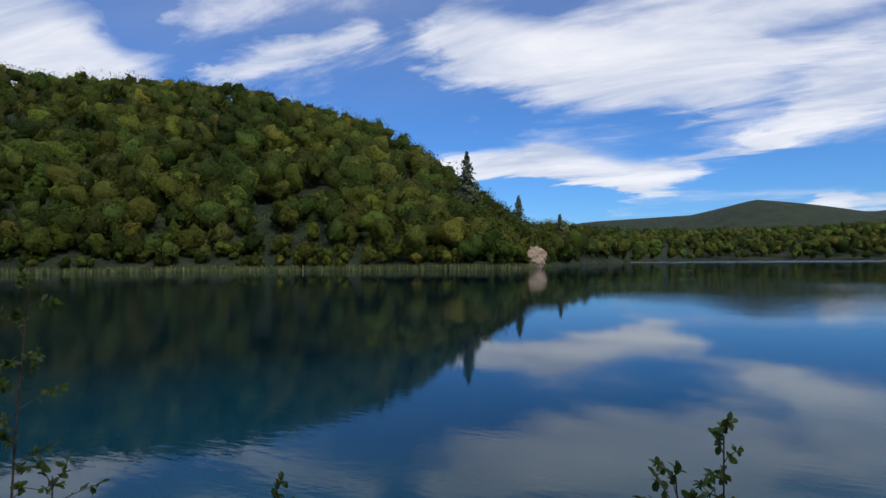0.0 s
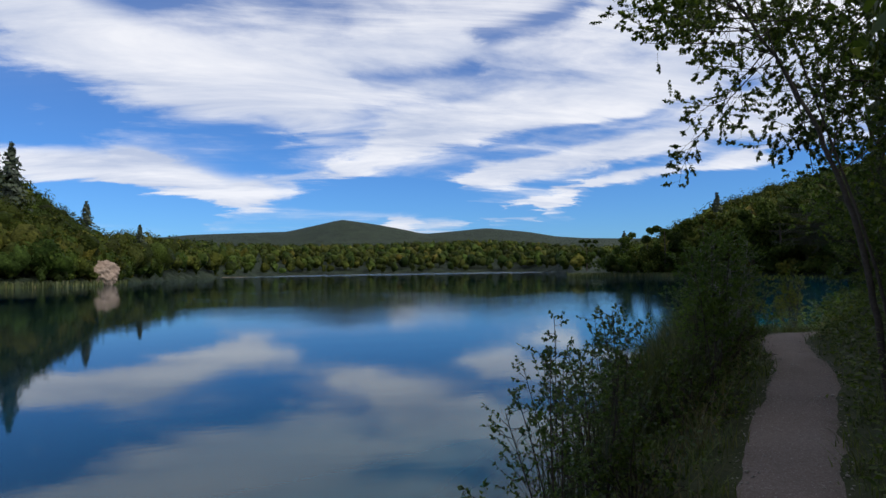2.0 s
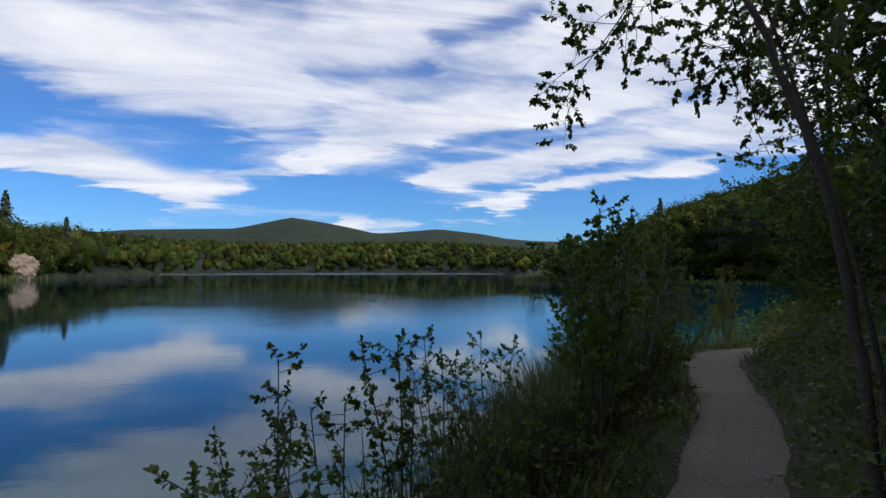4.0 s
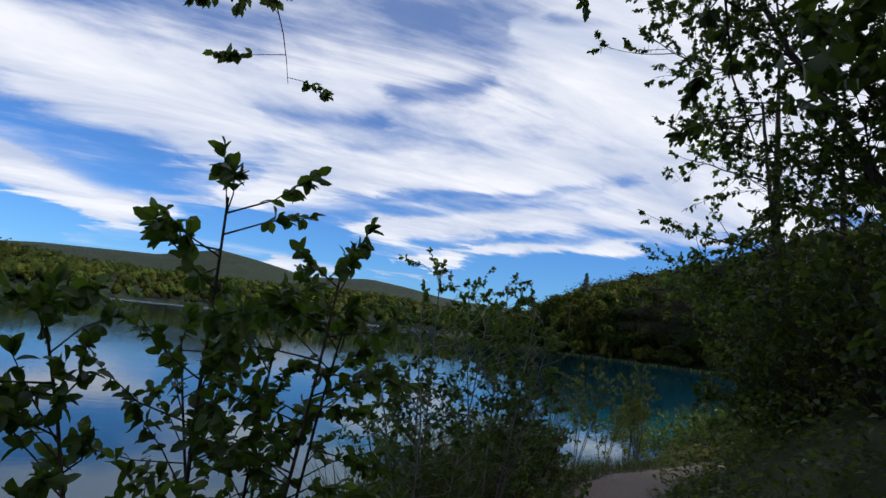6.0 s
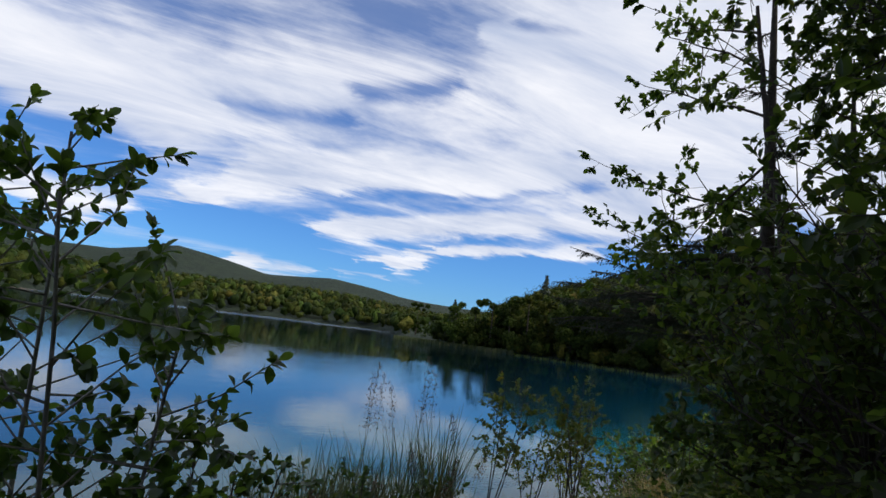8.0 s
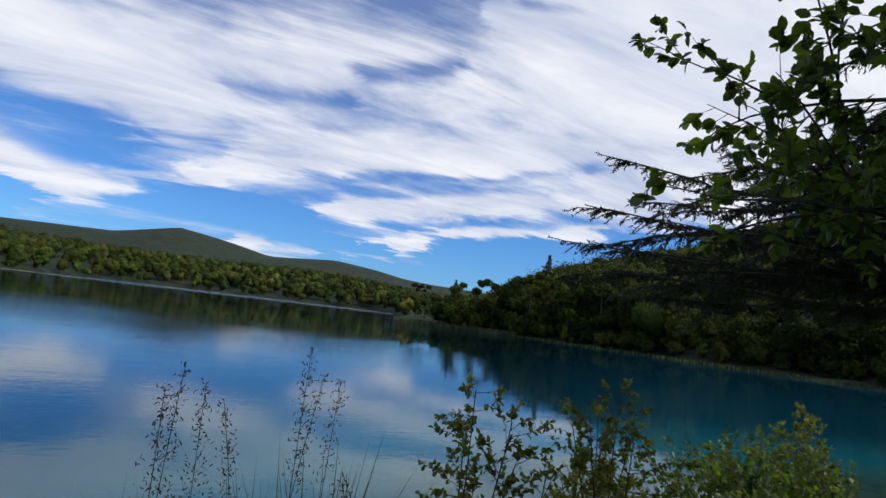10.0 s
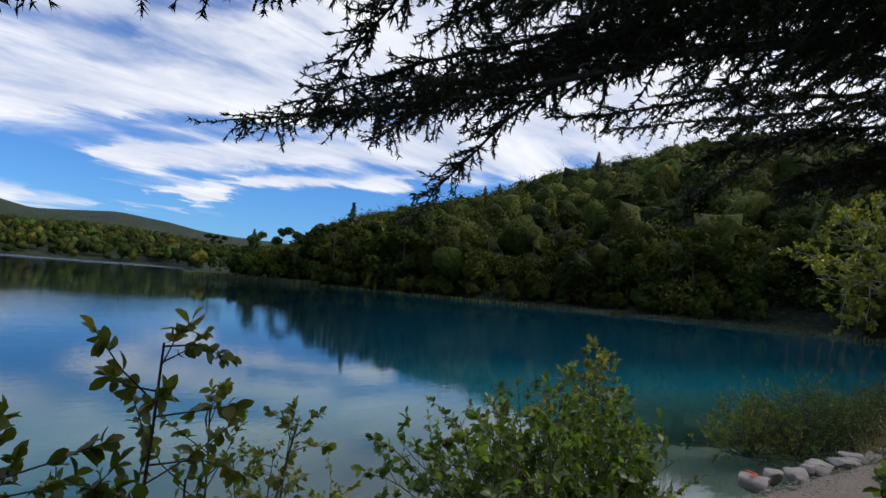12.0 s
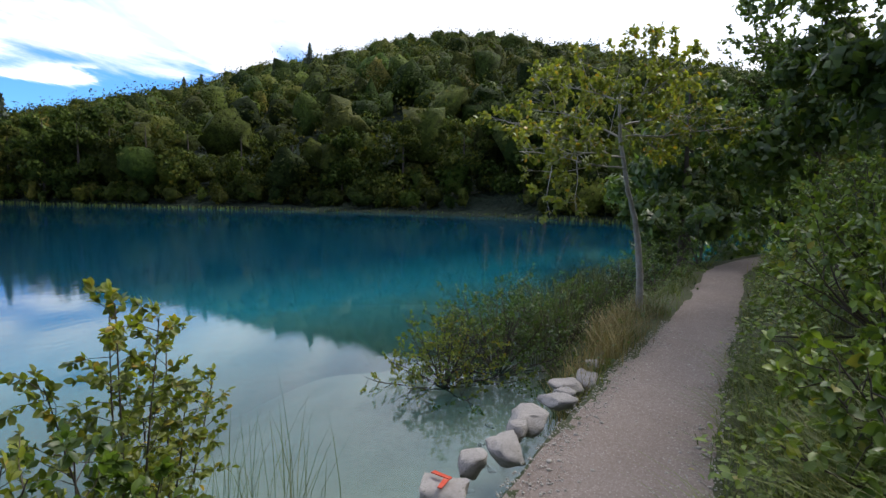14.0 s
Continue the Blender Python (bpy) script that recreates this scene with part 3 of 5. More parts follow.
def wood(name, label, az0, az1, spacing, flakes, flake, hgt, seed, conifers=0.06, depth=(0.0, 1.06)):
    r = np.random.default_rng(seed)
    VV, FF, CC, off = [], [], [], 0
    a = np.radians(r.uniform(az0, az1, 60000))
    b, rr = np.interp(np.degrees(a), AZ, BASE_R), np.interp(np.degrees(a), AZ, RIDGE_R)
    u = r.uniform(depth[0], depth[1], len(a))
    rad = b + 2 + (rr - b) * u
    area = np.radians(az1 - az0) * np.mean((rr - b) * (b + rr) / 2) * (depth[1] - depth[0])
    want = int(area / spacing ** 2)
    keep = r.uniform(size=len(a)) < rad / rad.max()
    a, rad, u = a[keep][:want], rad[keep][:want], u[keep][:want]
    x, y = MID[0] + rad * np.sin(a), MID[1] + rad * np.cos(a)
    z = height(x, y)
    for k in range(len(x)):
        if z[k] < 0.05:
            continue
        P, D, HV = TEMPL[r.integers(0, len(TEMPL))]
        sel = r.permutation(len(P))[:flakes]
        H = hgt * r.uniform(0.65, 1.25) * (0.75 if u[k] < 0.04 else 1)
        e_top = np.tan(np.radians(np.interp(np.degrees(a[k]), AZ, RIDGE_E))) * rad[k] - z[k]
        H = max(min(H, e_top * r.uniform(0.88, 1.06)), hgt * 0.35)
        wdt = H * r.uniform(0.75, 1.1)
        tone = r.uniform(0.62, 1.3) * np.array([r.uniform(0.8, 1.25), 1.0, r.uniform(0.75, 1.1)])
        ang = r.uniform(0, 6.28)
        c, s = np.cos(ang), np.sin(ang)
        if r.uniform() < conifers:
            hh = r.uniform(0, 1, flakes) ** 1.4
            th = r.uniform(0, 6.28, flakes)
            rd = (1 - hh) * 0.2 * (0.75 + 0.5 * ((hh * 9) % 1)) * r.uniform(0.4, 1, flakes)
            p = np.stack([np.cos(th) * rd, np.sin(th) * rd, hh], 1)
            d = unit(np.stack([np.cos(th), np.sin(th), np.full(flakes, 0.35)], 1) + r.normal(size=(flakes, 3)) * 0.3)
            H *= 1.35
            p = p * H
            tone = np.array([0.48, 0.58, 0.62]) * r.uniform(0.8, 1.1)
            V, F = clump_arrays(p, d, flake * 0.75)
        else:
            p, d = P[sel], D[sel]
            p = np.stack([p[:, 0] * c - p[:, 1] * s, p[:, 0] * s + p[:, 1] * c, p[:, 2]], 1) * np.array([wdt, wdt, H])
            d = np.stack([d[:, 0] * c - d[:, 1] * s, d[:, 0] * s + d[:, 1] * c, d[:, 2]], 1)
            d = unit(d + r.normal(size=d.shape) * 0.28)
            V, F = clump_arrays(p, d, flake * r.uniform(0.8, 1.2))
            hv = np.stack([HV[:, 0] * c - HV[:, 1] * s, HV[:, 0] * s + HV[:, 1] * c, HV[:, 2]], 1) * np.array([wdt, wdt, H])
            hv = hv + r.normal(size=hv.shape) * 0.045 * H
            V, F = join((V, F), (hv, BALL_LOW[1]))
        VV.append(V + np.array([x[k], y[k], z[k] - 0.06 * H]))
        FF.append(F + off)
        CC.append(np.repeat(tone[None], len(V), 0))
        off += len(V)
    me = mesh_from(name, np.concatenate(VV), np.concatenate(FF), M_FOREST, False, colors=np.concatenate(CC))
    tagged(new(name, me), label, "forest", kind="stuff")


wood("hill_forest", "dense mixed green forest covering the lakeside hill", -72, -17, 5.8, 215, 0.72, 10.5, 1, 0.0)
wood("hill_forest", "dense mixed green forest covering the steep hill", 27, 97, 5.7, 215, 0.68, 10.2, 2, 0.0)
wood("lower_forest", "green trees on the lower slope of the hill", -72, -23, 6.0, 150, 0.65, 9.0, 6, 0.0, (0.01, 0.3))
wood("far_forest", "distant dark green woods on low hills", -19, 28, 9.5, 40, 1.5, 11, 3, 0.0)
wood("shore_thicket", "low pale green bushes along the far shore", -80, -19, 3.2, 110, 0.5, 4.2, 4, 0.0, (0.0, 0.05))
wood("shore_thicket", "low pale green bushes along the bay shore", 26, 98, 2.5, 90, 0.45, 3.6, 5, 0.0, (-0.01, 0.07))
wood("shore_thicket", "dense green bushes closing the end of the bay", 76, 97, 3.2, 110, 0.5, 5.0, 7, 0.0, (-0.01, 0.22))

# ---- plants beside the way ----


def thing(name, at, label, category, group=""):
    e = new(name)
    e.location = at
    e.empty_display_size = 0.1
    return tagged(e, label, category, group)


def curve_line(start, way, length, n, r, bend=0.25, lift=0.0):
    """A wandering line of n points."""
    p, d = np.array(start, float), unit(np.array(way, float))
    out = [p.copy()]
    for _ in range(n - 1):
        d = unit(d + r.normal(size=3) * bend / n * 2 + np.array([0, 0, lift / n]))
        p = p + d * length / (n - 1)
        out.append(p.copy())
    return np.array(out)


class Plant:
    """Collects stems and leaves of one plant, at places from its foot."""

    def __init__(self, seed):
        self.r = np.random.default_rng(seed)
        self.main, self.tubes, self.P, self.D, self.N, self.L = [], [], [], [], [], []
        self.up, self.T, self.on = [], [], -1

    def stem(self, pts, r0, r1, main=True):
        (self.main if main else self.tubes).append((pts, np.linspace(r0, r1, len(pts))))
        if not main:
            self.up.append(self.on)
        return len(self.tubes) - 1

    def leaf(self, p, d, size):
        r = self.r
        n = unit(np.array([0, 0, 1.0]) + r.normal(size=3) * 0.75)
        self.P.append(p)
        self.D.append(d)
        self.N.append(n)
        self.L.append(size)
        self.T.append(self.now)

    def twig(self, start, way, length, leaves, size, radius=0.003, droop=0.25, tuft=0.5):
        r = self.r
        pts = curve_line(start, way, length, 3, r, 0.4, 0.1)
        self.now = self.stem(pts, radius, radius * 0.45, False)
        axis = unit(pts[-1] - pts[0])
        for q in range(leaves):
            u = r.uniform(0.15, 1) ** tuft
            k = min(int(u * 2), 1)
            p = pts[k] + (pts[k + 1] - pts[k]) * (u * 2 - k)
            d = unit(axis * 0.6 + unit(r.normal(size=3)) * 0.9 + np.array([0, 0, -droop]))
            self.leaf(p, d, size * r.uniform(0.65, 1.2))
        self.leaf(pts[-1], axis, size)

    def branch(self, start, way, length, radius, twigs, twig_len, leaves, size, first=0.25, droop=0.25, bend=0.35, lift=0.1, on=-1):
        r = self.r
        pts = curve_line(start, way, length, 9, r, bend, lift)
        held, self.on = self.on, on
        self.on = limb = self.stem(pts, radius, radius * 0.25, False)
        axis = unit(pts[-1] - pts[0])
        for q in range(twigs):
            u = first + (1 - first) * (q + r.uniform(0, 1)) / twigs
            k = min(int(u * 8), 7)
            p = pts[k] + (pts[k + 1] - pts[k]) * (u * 8 - k)
            d = unit(axis * 0.55 + unit(r.normal(size=3)) * 0.8 + np.array([0, 0, 0.1]))
            self.twig(p, d, twig_len * r.uniform(0.5, 1.2) * (1.15 - 0.5 * u), leaves, size, max(radius * 0.3, 0.0016), droop)
        self.on, self.last = held, limb
        return pts

    def clear(self, at, pts):
        """Whether places stand in the clear space that walkers keep open over the path."""
        w = np.asarray(pts, float) + np.asarray(at)
        d, i = along(w[:, 0], w[:, 1])
        return (d > -0.62) & (d < 0.2) & (w[:, 2] < PATH_Z[i] + 1.95)

    def finish(self, foot, bark, leaf, width=0.62, stem_name="stem", foliage_name="foliage", fine=False):
        for pts, rad in self.main:
            part(stem_name, mesh_from(stem_name, *tube_arrays([(pts, rad)], 8), bark, True), foot)
        at = foot.location
        gone = np.array([self.clear(at, t[0]).any() for t in self.tubes] + [False])
        for k, u in enumerate(self.up):
            gone[k] |= gone[u]
        self.tubes = [t for t, g in zip(self.tubes, gone) if not g]
        if self.tubes:
            tagged(part("twig", mesh_from("twig", *tube_arrays(self.tubes, 3), bark, True), foot), kind="stuff")
        L = np.array(self.L)
        ok = ~(self.clear(at, self.P) | gone[np.array(self.T)])
        L, P, D, N = L[ok], np.array(self.P)[ok], np.array(self.D)[ok], np.array(self.N)[ok]
        V, F = leaf_arrays(P, D, N, L, L * width * self.r.uniform(0.85, 1.15, len(L)), fine=fine)
        tagged(part(foliage_name, mesh_from(foliage_name, V, F, leaf, True), foot), kind="stuff")


def sapling(at, top, label, leaf, seed, stems=2, leaf_len=0.05, spread=0.18, twigs=9, leaves=9, twig_len=0.25, first=0.35, lean=(0, 0), bark=None, group="lakeside saplings", kind="sapling", width=0.62, thick=0.008):
    """A slender young tree or shrub, from its foot to a top at a given height."""
    foot = thing(kind, at, label, kind, group)
    p = Plant(seed)
    H = top - at[2]
    for q in range(stems):
        a = p.r.uniform(0, 6.28)
        s = 0 if q == 0 else spread
        h = H * (1 if q == 0 else p.r.uniform(0.7, 0.98))
        way = np.array([math.cos(a) * s + lean[0], math.sin(a) * s + lean[1], h])
        pts = curve_line((0.02 * q, 0.03 * q, 0), way, np.linalg.norm(way), 10, p.r, 0.12, 0.05)
        pts = pts + (np.array([way[0], way[1], h]) - pts[-1]) * (np.linspace(0, 1, 10) ** 1.5)[:, None]
        p.stem(pts, thick, thick * 0.3)
        for k in range(twigs):
            u = first + (1 - first) * (k + p.r.uniform(0, 0.9)) / twigs
            i = min(int(u * 9), 8)
            c = pts[i] + (pts[i + 1] - pts[i]) * (u * 9 - i)
            ang = p.r.uniform(0, 6.28)
            d = np.array([math.cos(ang), math.sin(ang), p.r.uniform(0.15, 0.9)])
            p.twig(c, d, twig_len * p.r.uniform(0.5, 1.2) * (1.15 - 0.55 * u), leaves, leaf_len, max(thick * 0.3, 0.0018))
        p.twig(pts[-1] - np.array([0, 0, 0.04]), (0.1, 0, 1), 0.10, leaves, leaf_len, 0.002)
    p.finish(foot, bark or M_BARK, leaf, width, fine=True)
    return foot


def ground_at(x, y, dz=0.0):
    return (x, y, float(height(x, y)[0]) + dz)


# slender shrubs between the way and the water
SAPLINGS = [
    # x, y, top, leaf length, stems, twigs, leaves, twig length, first, lean, material, label
    (0.00, -1.30, 1.56, 0.046, 2, 6, 8, 0.22, 0.70, (0.08, -0.02), M_LEAF, "thin shrub with small dark green leaves at the water"),
    (0.48, -1.25, 1.28, 0.044, 2, 5, 8, 0.18, 0.70, (0.1, 0), M_LEAF, "low thin shrub with sparse green leaves at the water"),
    (-1.75, -2.5, 1.50, 0.042, 3, 6, 7, 0.22, 0.66, (0, 0.05), M_LEAF, "dark twiggy shrub with small leaves at the water"),
    (-1.28, -2.1, 1.42, 0.042, 3, 6, 9, 0.24, 0.68, (0.12, 0), M_LEAF, "low bushy shrub with small green leaves at the water"),
    (-2.25, -2.55, 2.25, 0.042, 2, 9, 9, 0.20, 0.55, (0.0, 0), M_LEAF_DARK, "dark upright shrub standing at the water"),
    (1.95, 0.15, 1.36, 0.055, 3, 6, 8, 0.22, 0.55, (0.0, 0.05), M_LEAF, "thin shrub with drooping green leaves on the bank"),
    (2.6, 1.0, 1.12, 0.040, 2, 7, 8, 0.26, 0.45, (0, 0.05), M_LEAF, "low twiggy shrub on the grassy bank"),
    (3.22, 1.85, 1.52, 0.036, 3, 11, 10, 0.34, 0.30, (0.0, 0.1), M_LEAF, "bushy shrub with many small leaves over the water"),
    (3.75, 2.5, 1.40, 0.036, 4, 11, 10, 0.34, 0.30, (-0.1, 0.05), M_LEAF, "wide shrub with small leaves leaning over the water"),
    (3.84, 3.55, 1.60, 0.042, 3, 9, 9, 0.24, 0.50, (0.0, 0.0), M_LEAF, "slender upright green shrub by the water"),
    (4.12, 3.42, 1.42, 0.042, 3, 8, 9, 0.24, 0.5, (0.0, 0.0), M_LEAF, "slender green shrub in a row by the water"),
    (4.42, 3.58, 1.66, 0.042, 2, 9, 9, 0.20, 0.5, (-0.04, 0.0), M_LEAF, "slender upright shrub with paired green leaves"),
    (4.88, 4.80, 1.52, 0.040, 3, 9, 10, 0.28, 0.45, (-0.08, 0.1), M_LEAF, "leafy green shrub leaning to the water"),
    (5.35, 5.20, 1.45, 0.040, 4, 9, 10, 0.30, 0.35, (0, 0.1), M_LEAF, "low leafy shrub among the reeds"),
    (5.84, 4.30, 2.40, 0.050, 2, 20, 13, 0.28, 0.34, (0.0, 0.0), M_LEAF_BIG, "young tree with broad dark green leaves beside the path"),
    (5.95, 4.62, 2.20, 0.048, 3, 16, 13, 0.34, 0.34, (0.06, 0.02), M_LEAF_BIG, "young tree with broad green leaves and thin stem"),
    (6.98, 6.02, 2.45, 0.040, 4, 17, 12, 0.36, 0.45, (-0.12, -0.22), M_LEAF_BIG, "tall leaning sapling with clustered green leaves"),
    (7.48, 6.42, 2.50, 0.040, 4, 17, 12, 0.36, 0.45, (-0.05, -0.25), M_LEAF_BIG, "tall thin sapling with clustered green leaves"),
    (7.05, 6.75, 1.85, 0.045, 4, 10, 9, 0.30, 0.4, (0, 0.0), M_LEAF, "bushy young tree standing at the water"),
    (7.78, 6.95, 1.88, 0.042, 3, 10, 9, 0.28, 0.35, (0, 0.0), M_LEAF, "shrub with small leaves standing in the reeds"),
    (8.6, 7.75, 1.5, 0.045, 3, 9, 9, 0.25, 0.35, (0, 0.0), M_LEAF, "leafy shrub at the edge of the reed bed"),
    (10.75, 10.25, 1.86, 0.050, 3, 10, 10, 0.30, 0.50, (0.03, -0.1), M_LEAF_YEL, "yellowing young shrub with oval leaves by the lake"),
    (11.25, 10.25, 1.42, 0.042, 3, 8, 9, 0.28, 0.45, (0.1, 0), M_LEAF_YEL, "low yellow-green shrub leaning over the lake"),
    (11.75, 10.15, 1.92, 0.048, 3, 12, 10, 0.28, 0.40, (0, 0), M_LEAF_YEL, "yellow-green sapling with oval leaves by the lake"),
    (12.1, 10.75, 1.65, 0.044, 3, 10, 9, 0.28, 0.40, (0, 0), M_LEAF_YEL, "yellow-green shrub with thin stems at the water"),
    (13.12, 9.08, 2.15, 0.075, 4, 11, 9, 0.34, 0.15, (0.05, 0.05), M_LEAF_DARK, "shrub with broad shaded leaves at the path edge"),
    (13.45, 8.95, 1.75, 0.080, 4, 10, 9, 0.36, 0.10, (0.0, 0.1), M_LEAF_DARK, "low shrub with broad green leaves below the rock"),
    (12.7, 11.55, 1.30, 0.038, 4, 9, 9, 0.30, 0.4, (0.15, 0), M_LEAF_YEL, "low spreading shrub with small yellowish leaves"),
    (16.25, 12.05, 1.60, 0.062, 3, 12, 9, 0.26, 0.40, (0, 0), M_LEAF_YEL, "yellow-green sapling standing in the shallow water"),
    (15.75, 11.65, 1.25, 0.070, 4, 9, 9, 0.28, 0.35, (0, 0), M_LEAF_BIG, "shrub with broad green leaves at the shallows"),
    (16.75, 12.3, 1.35, 0.058, 3, 10, 9, 0.30, 0.35, (0, 0), M_LEAF_YEL, "yellow-green shrub standing in the shallow water"),
    (15.6, 12.1, 1.30, 0.055, 3, 8, 8, 0.26, 0.35, (0, 0), M_LEAF, "green shrub with broad leaves at the shallows"),
]
for q, (x, y, top, ll, st, tw, lv, tl, fi, le, mt, lab) in enumerate(SAPLINGS):
    g = ground_at(x, y)
    sapling((x, y, max(g[2], -0.25)), top - 0.1, lab, mt, 100 + q, st + 1, ll * 0.72, 0.26, int(tw * 2.2), int(lv * 1.6), tl, fi, le, M_BARK_PALE if 16 <= q <= 17 else M_BARK)


def bush(at, size, label, leaf, seed, leaf_len=0.05, limbs=16, twigs=9, leaves=12, squash=0.8, bark=None, width=0.62):
    """A rounded bush: limbs fan out from the foot and end in leafy twigs."""
    foot = thing("bush", at, label, "bush", "bushes along the path")
    p = Plant(seed)
    for q in range(limbs):
        a, e = q * 2.4 + p.r.uniform(-0.4, 0.4), p.r.uniform(0.15, 1.35)
        way = np.array([math.cos(a) * math.cos(e), math.sin(a) * math.cos(e), math.sin(e) * squash])
        p.branch((0, 0, 0), way, size * p.r.uniform(0.75, 1.1), 0.011, twigs, size * 0.36, leaves, leaf_len, 0.3)
    p.finish(foot, bark or M_BARK, leaf, width)
    return foot


BUSHES = [
    # x, y, size, squash, leaf, leaf length, limbs, label
    (14.75, 11.4, 1.25, 1.25, M_LEAF_BIG, 0.075, 34, "broad-leaved green bush at the shallow water"),
    (15.35, 11.95, 1.2, 1.25, M_LEAF_YEL, 0.055, 20, "yellow-green bush at the shallow water"),
    (14.35, 11.35, 1.15, 0.95, M_LEAF, 0.055, 22, "dense round green bush between path and lake"),
    (13.55, 11.5, 0.95, 1.0, M_LEAF_BIG, 0.062, 14, "low bush with broad drooping leaves at the lake"),
    (21.0, 11.7, 1.2, 0.72, M_LEAF, 0.044, 38, "wide low bush hanging over the water"),
    (20.3, 12.1, 0.85, 0.65, M_LEAF_YEL, 0.042, 26, "low yellow-green bush hanging over the water"),
    (22.0, 11.15, 1.05, 0.8, M_LEAF, 0.044, 30, "green bush with small leaves beside the reeds"),
    (23.6, 10.6, 0.9, 0.8, M_LEAF, 0.04, 16, "green bush on the bank beyond a thin tree"),
    (25.5, 10.1, 1.0, 0.8, M_LEAF, 0.045, 16, "green bush at the bend of the path"),
    (27.6, 9.3, 1.5, 0.9, M_LEAF, 0.055, 18, "tall green bush at the bend of the path"),
    (6.59, 5.69, 0.8, 0.85, M_LEAF_DARK, 0.045, 16, "dark dense bush beside the path"),
    (7.56, 6.48, 0.85, 0.85, M_LEAF_DARK, 0.045, 16, "dark dense bush in front of the reeds"),
    (5.15, 3.83, 0.7, 0.8, M_LEAF_DARK, 0.042, 14, "low dark bush beside the path"),
    (5.51, 4.33, 0.8, 0.9, M_LEAF_DARK, 0.042, 16, "dark twiggy bush on the lake bank"),
    (3.94, 2.46, 0.6, 0.8, M_LEAF_DARK, 0.04, 14, "low dark bush on the lake bank"),
    (8.20, 7.66, 0.9, 0.85, M_LEAF, 0.042, 18, "green bush among the reeds"),
    (7.64, 7.07, 0.95, 0.9, M_LEAF, 0.042, 18, "green bush standing in the reeds by the water"),
    (8.84, 8.45, 0.75, 0.85, M_LEAF_DARK, 0.042, 14, "dark bush among the tall reeds"),
    (9.27, 8.79, 0.6, 0.8, M_LEAF, 0.042, 12, "small green bush at the water's edge"),
    (13.2, 8.85, 1.0, 1.0, M_LEAF_BIG, 0.085, 24, "bush with broad green leaves at the path edge"),
    (14.7, 8.95, 0.65, 0.8, M_HERB, 0.058, 24, "bright green bush at the foot of the rock"),
    (16.9, 9.05, 0.7, 0.8, M_HERB, 0.058, 24, "bright green bush along the path edge"),
    (18.6, 8.75, 0.9, 0.8, M_HERB, 0.058, 26, "bright green bush on the sunny bank"),
    (20.2, 8.35, 0.95, 0.85, M_HERB, 0.058, 26, "green bush on the bank above the path"),
    (22.3, 7.9, 1.1, 0.85, M_HERB, 0.058, 26, "green bush on the bank by the bend"),
    (24.6, 7.2, 1.3, 0.9, M_LEAF, 0.055, 18, "tall green bush at the inner bend"),
    (19.2, 7.4, 1.1, 0.9, M_HERB, 0.058, 26, "large green bush higher on the bank"),
    (17.3, 7.9, 0.9, 0.9, M_LEAF, 0.055, 18, "green bush on the bank beside the rock"),
]
for q, (x, y, sz, sq, mt, ll, lm, lab) in enumerate(BUSHES):
    g = ground_at(x, y)
    bush((x, y, max(g[2], -0.1)), sz, lab, mt, 300 + q, ll * 0.95, lm, 9, 12, sq)
# the dark hedge that walls in the slope side of the path
for q, (s_x, off, sz, sq, lab) in enumerate((
        (2.4, -1.35, 0.9, 1.0, "dark leafy bush on the shaded slope"), (3.9, -1.5, 1.3, 1.0, "dark leafy bush on the shaded slope"), (5.2, -1.35, 1.1, 1.0, "dark leafy bush below a leaning tree"),
        (6.2, -1.75, 1.5, 1.1, "dark leafy bush on the shaded bank"), (7.2, -1.5, 1.5, 1.1, "dark leafy bush on the shaded bank"), (8.1, -1.8, 1.5, 1.25, "large dark bush on the shaded bank"),
        (8.9, -1.8, 1.4, 1.25, "large dark bush leaning to the path"), (9.8, -1.75, 1.45, 1.25, "large dark bush leaning to the path"), (10.7, -1.35, 1.5, 1.1, "dark green bush beside a small tree"),
        (11.5, -1.25, 1.2, 1.0, "dark green bush under a spruce"), (4.6, -2.9, 2.0, 1.2, "tall dark bush higher on the slope"), (7.0, -3.0, 2.2, 1.2, "tall dark bush higher on the slope"), (9.6, -2.9, 2.2, 1.2, "tall dark bush higher on the slope"))):
    bush(tuple(place(s_x, off)), sz, lab, M_LEAF_DARK, 360 + q, 0.062, 30, 11, 14, sq)


def tree(at, trunk, r0, limbs, label, leaf, seed, leaf_len=0.055, twigs=10, twig_len=0.4, leaves=12, bark=None, extra_stems=()):
    """A tree: a trunk along given points from its foot, limbs (height share, way, length)."""
    foot = thing("tree", at, label, "tree", "trees beside the path")
    p = Plant(seed)
    pts = spline(np.array(trunk, float), 0.12)
    pts = pts + p.r.normal(size=pts.shape) * 0.006
    p.main.append((pts, np.linspace(r0, r0 * 0.3, len(pts))))
    for more in extra_stems:
        e = spline(np.array(more, float), 0.12)
        p.main.append((e, np.linspace(r0 * 0.6, r0 * 0.2, len(e))))
    for u, way, ln in limbs:
        c = pts[int(u * (len(pts) - 1))]
        b = p.branch(c, way, ln, r0 * 0.3, twigs, twig_len, leaves, leaf_len, 0.2, 0.3, 0.5, 0.0)
        own = p.last
        for k in (3, 5, 6):
            side = unit(np.array(way, float)) * 0.5 + unit(p.r.normal(size=3)) * 0.8
            p.branch(b[k], side, ln * 0.5, r0 * 0.14, max(3, twigs // 2), twig_len * 0.8, leaves, leaf_len, 0.2, 0.3, 0.5, 0.0, own)
    p.finish(foot, bark or M_BARK, leaf, 0.64, "trunk", "crown", leaf is M_LEAF_BIG)
    return foot


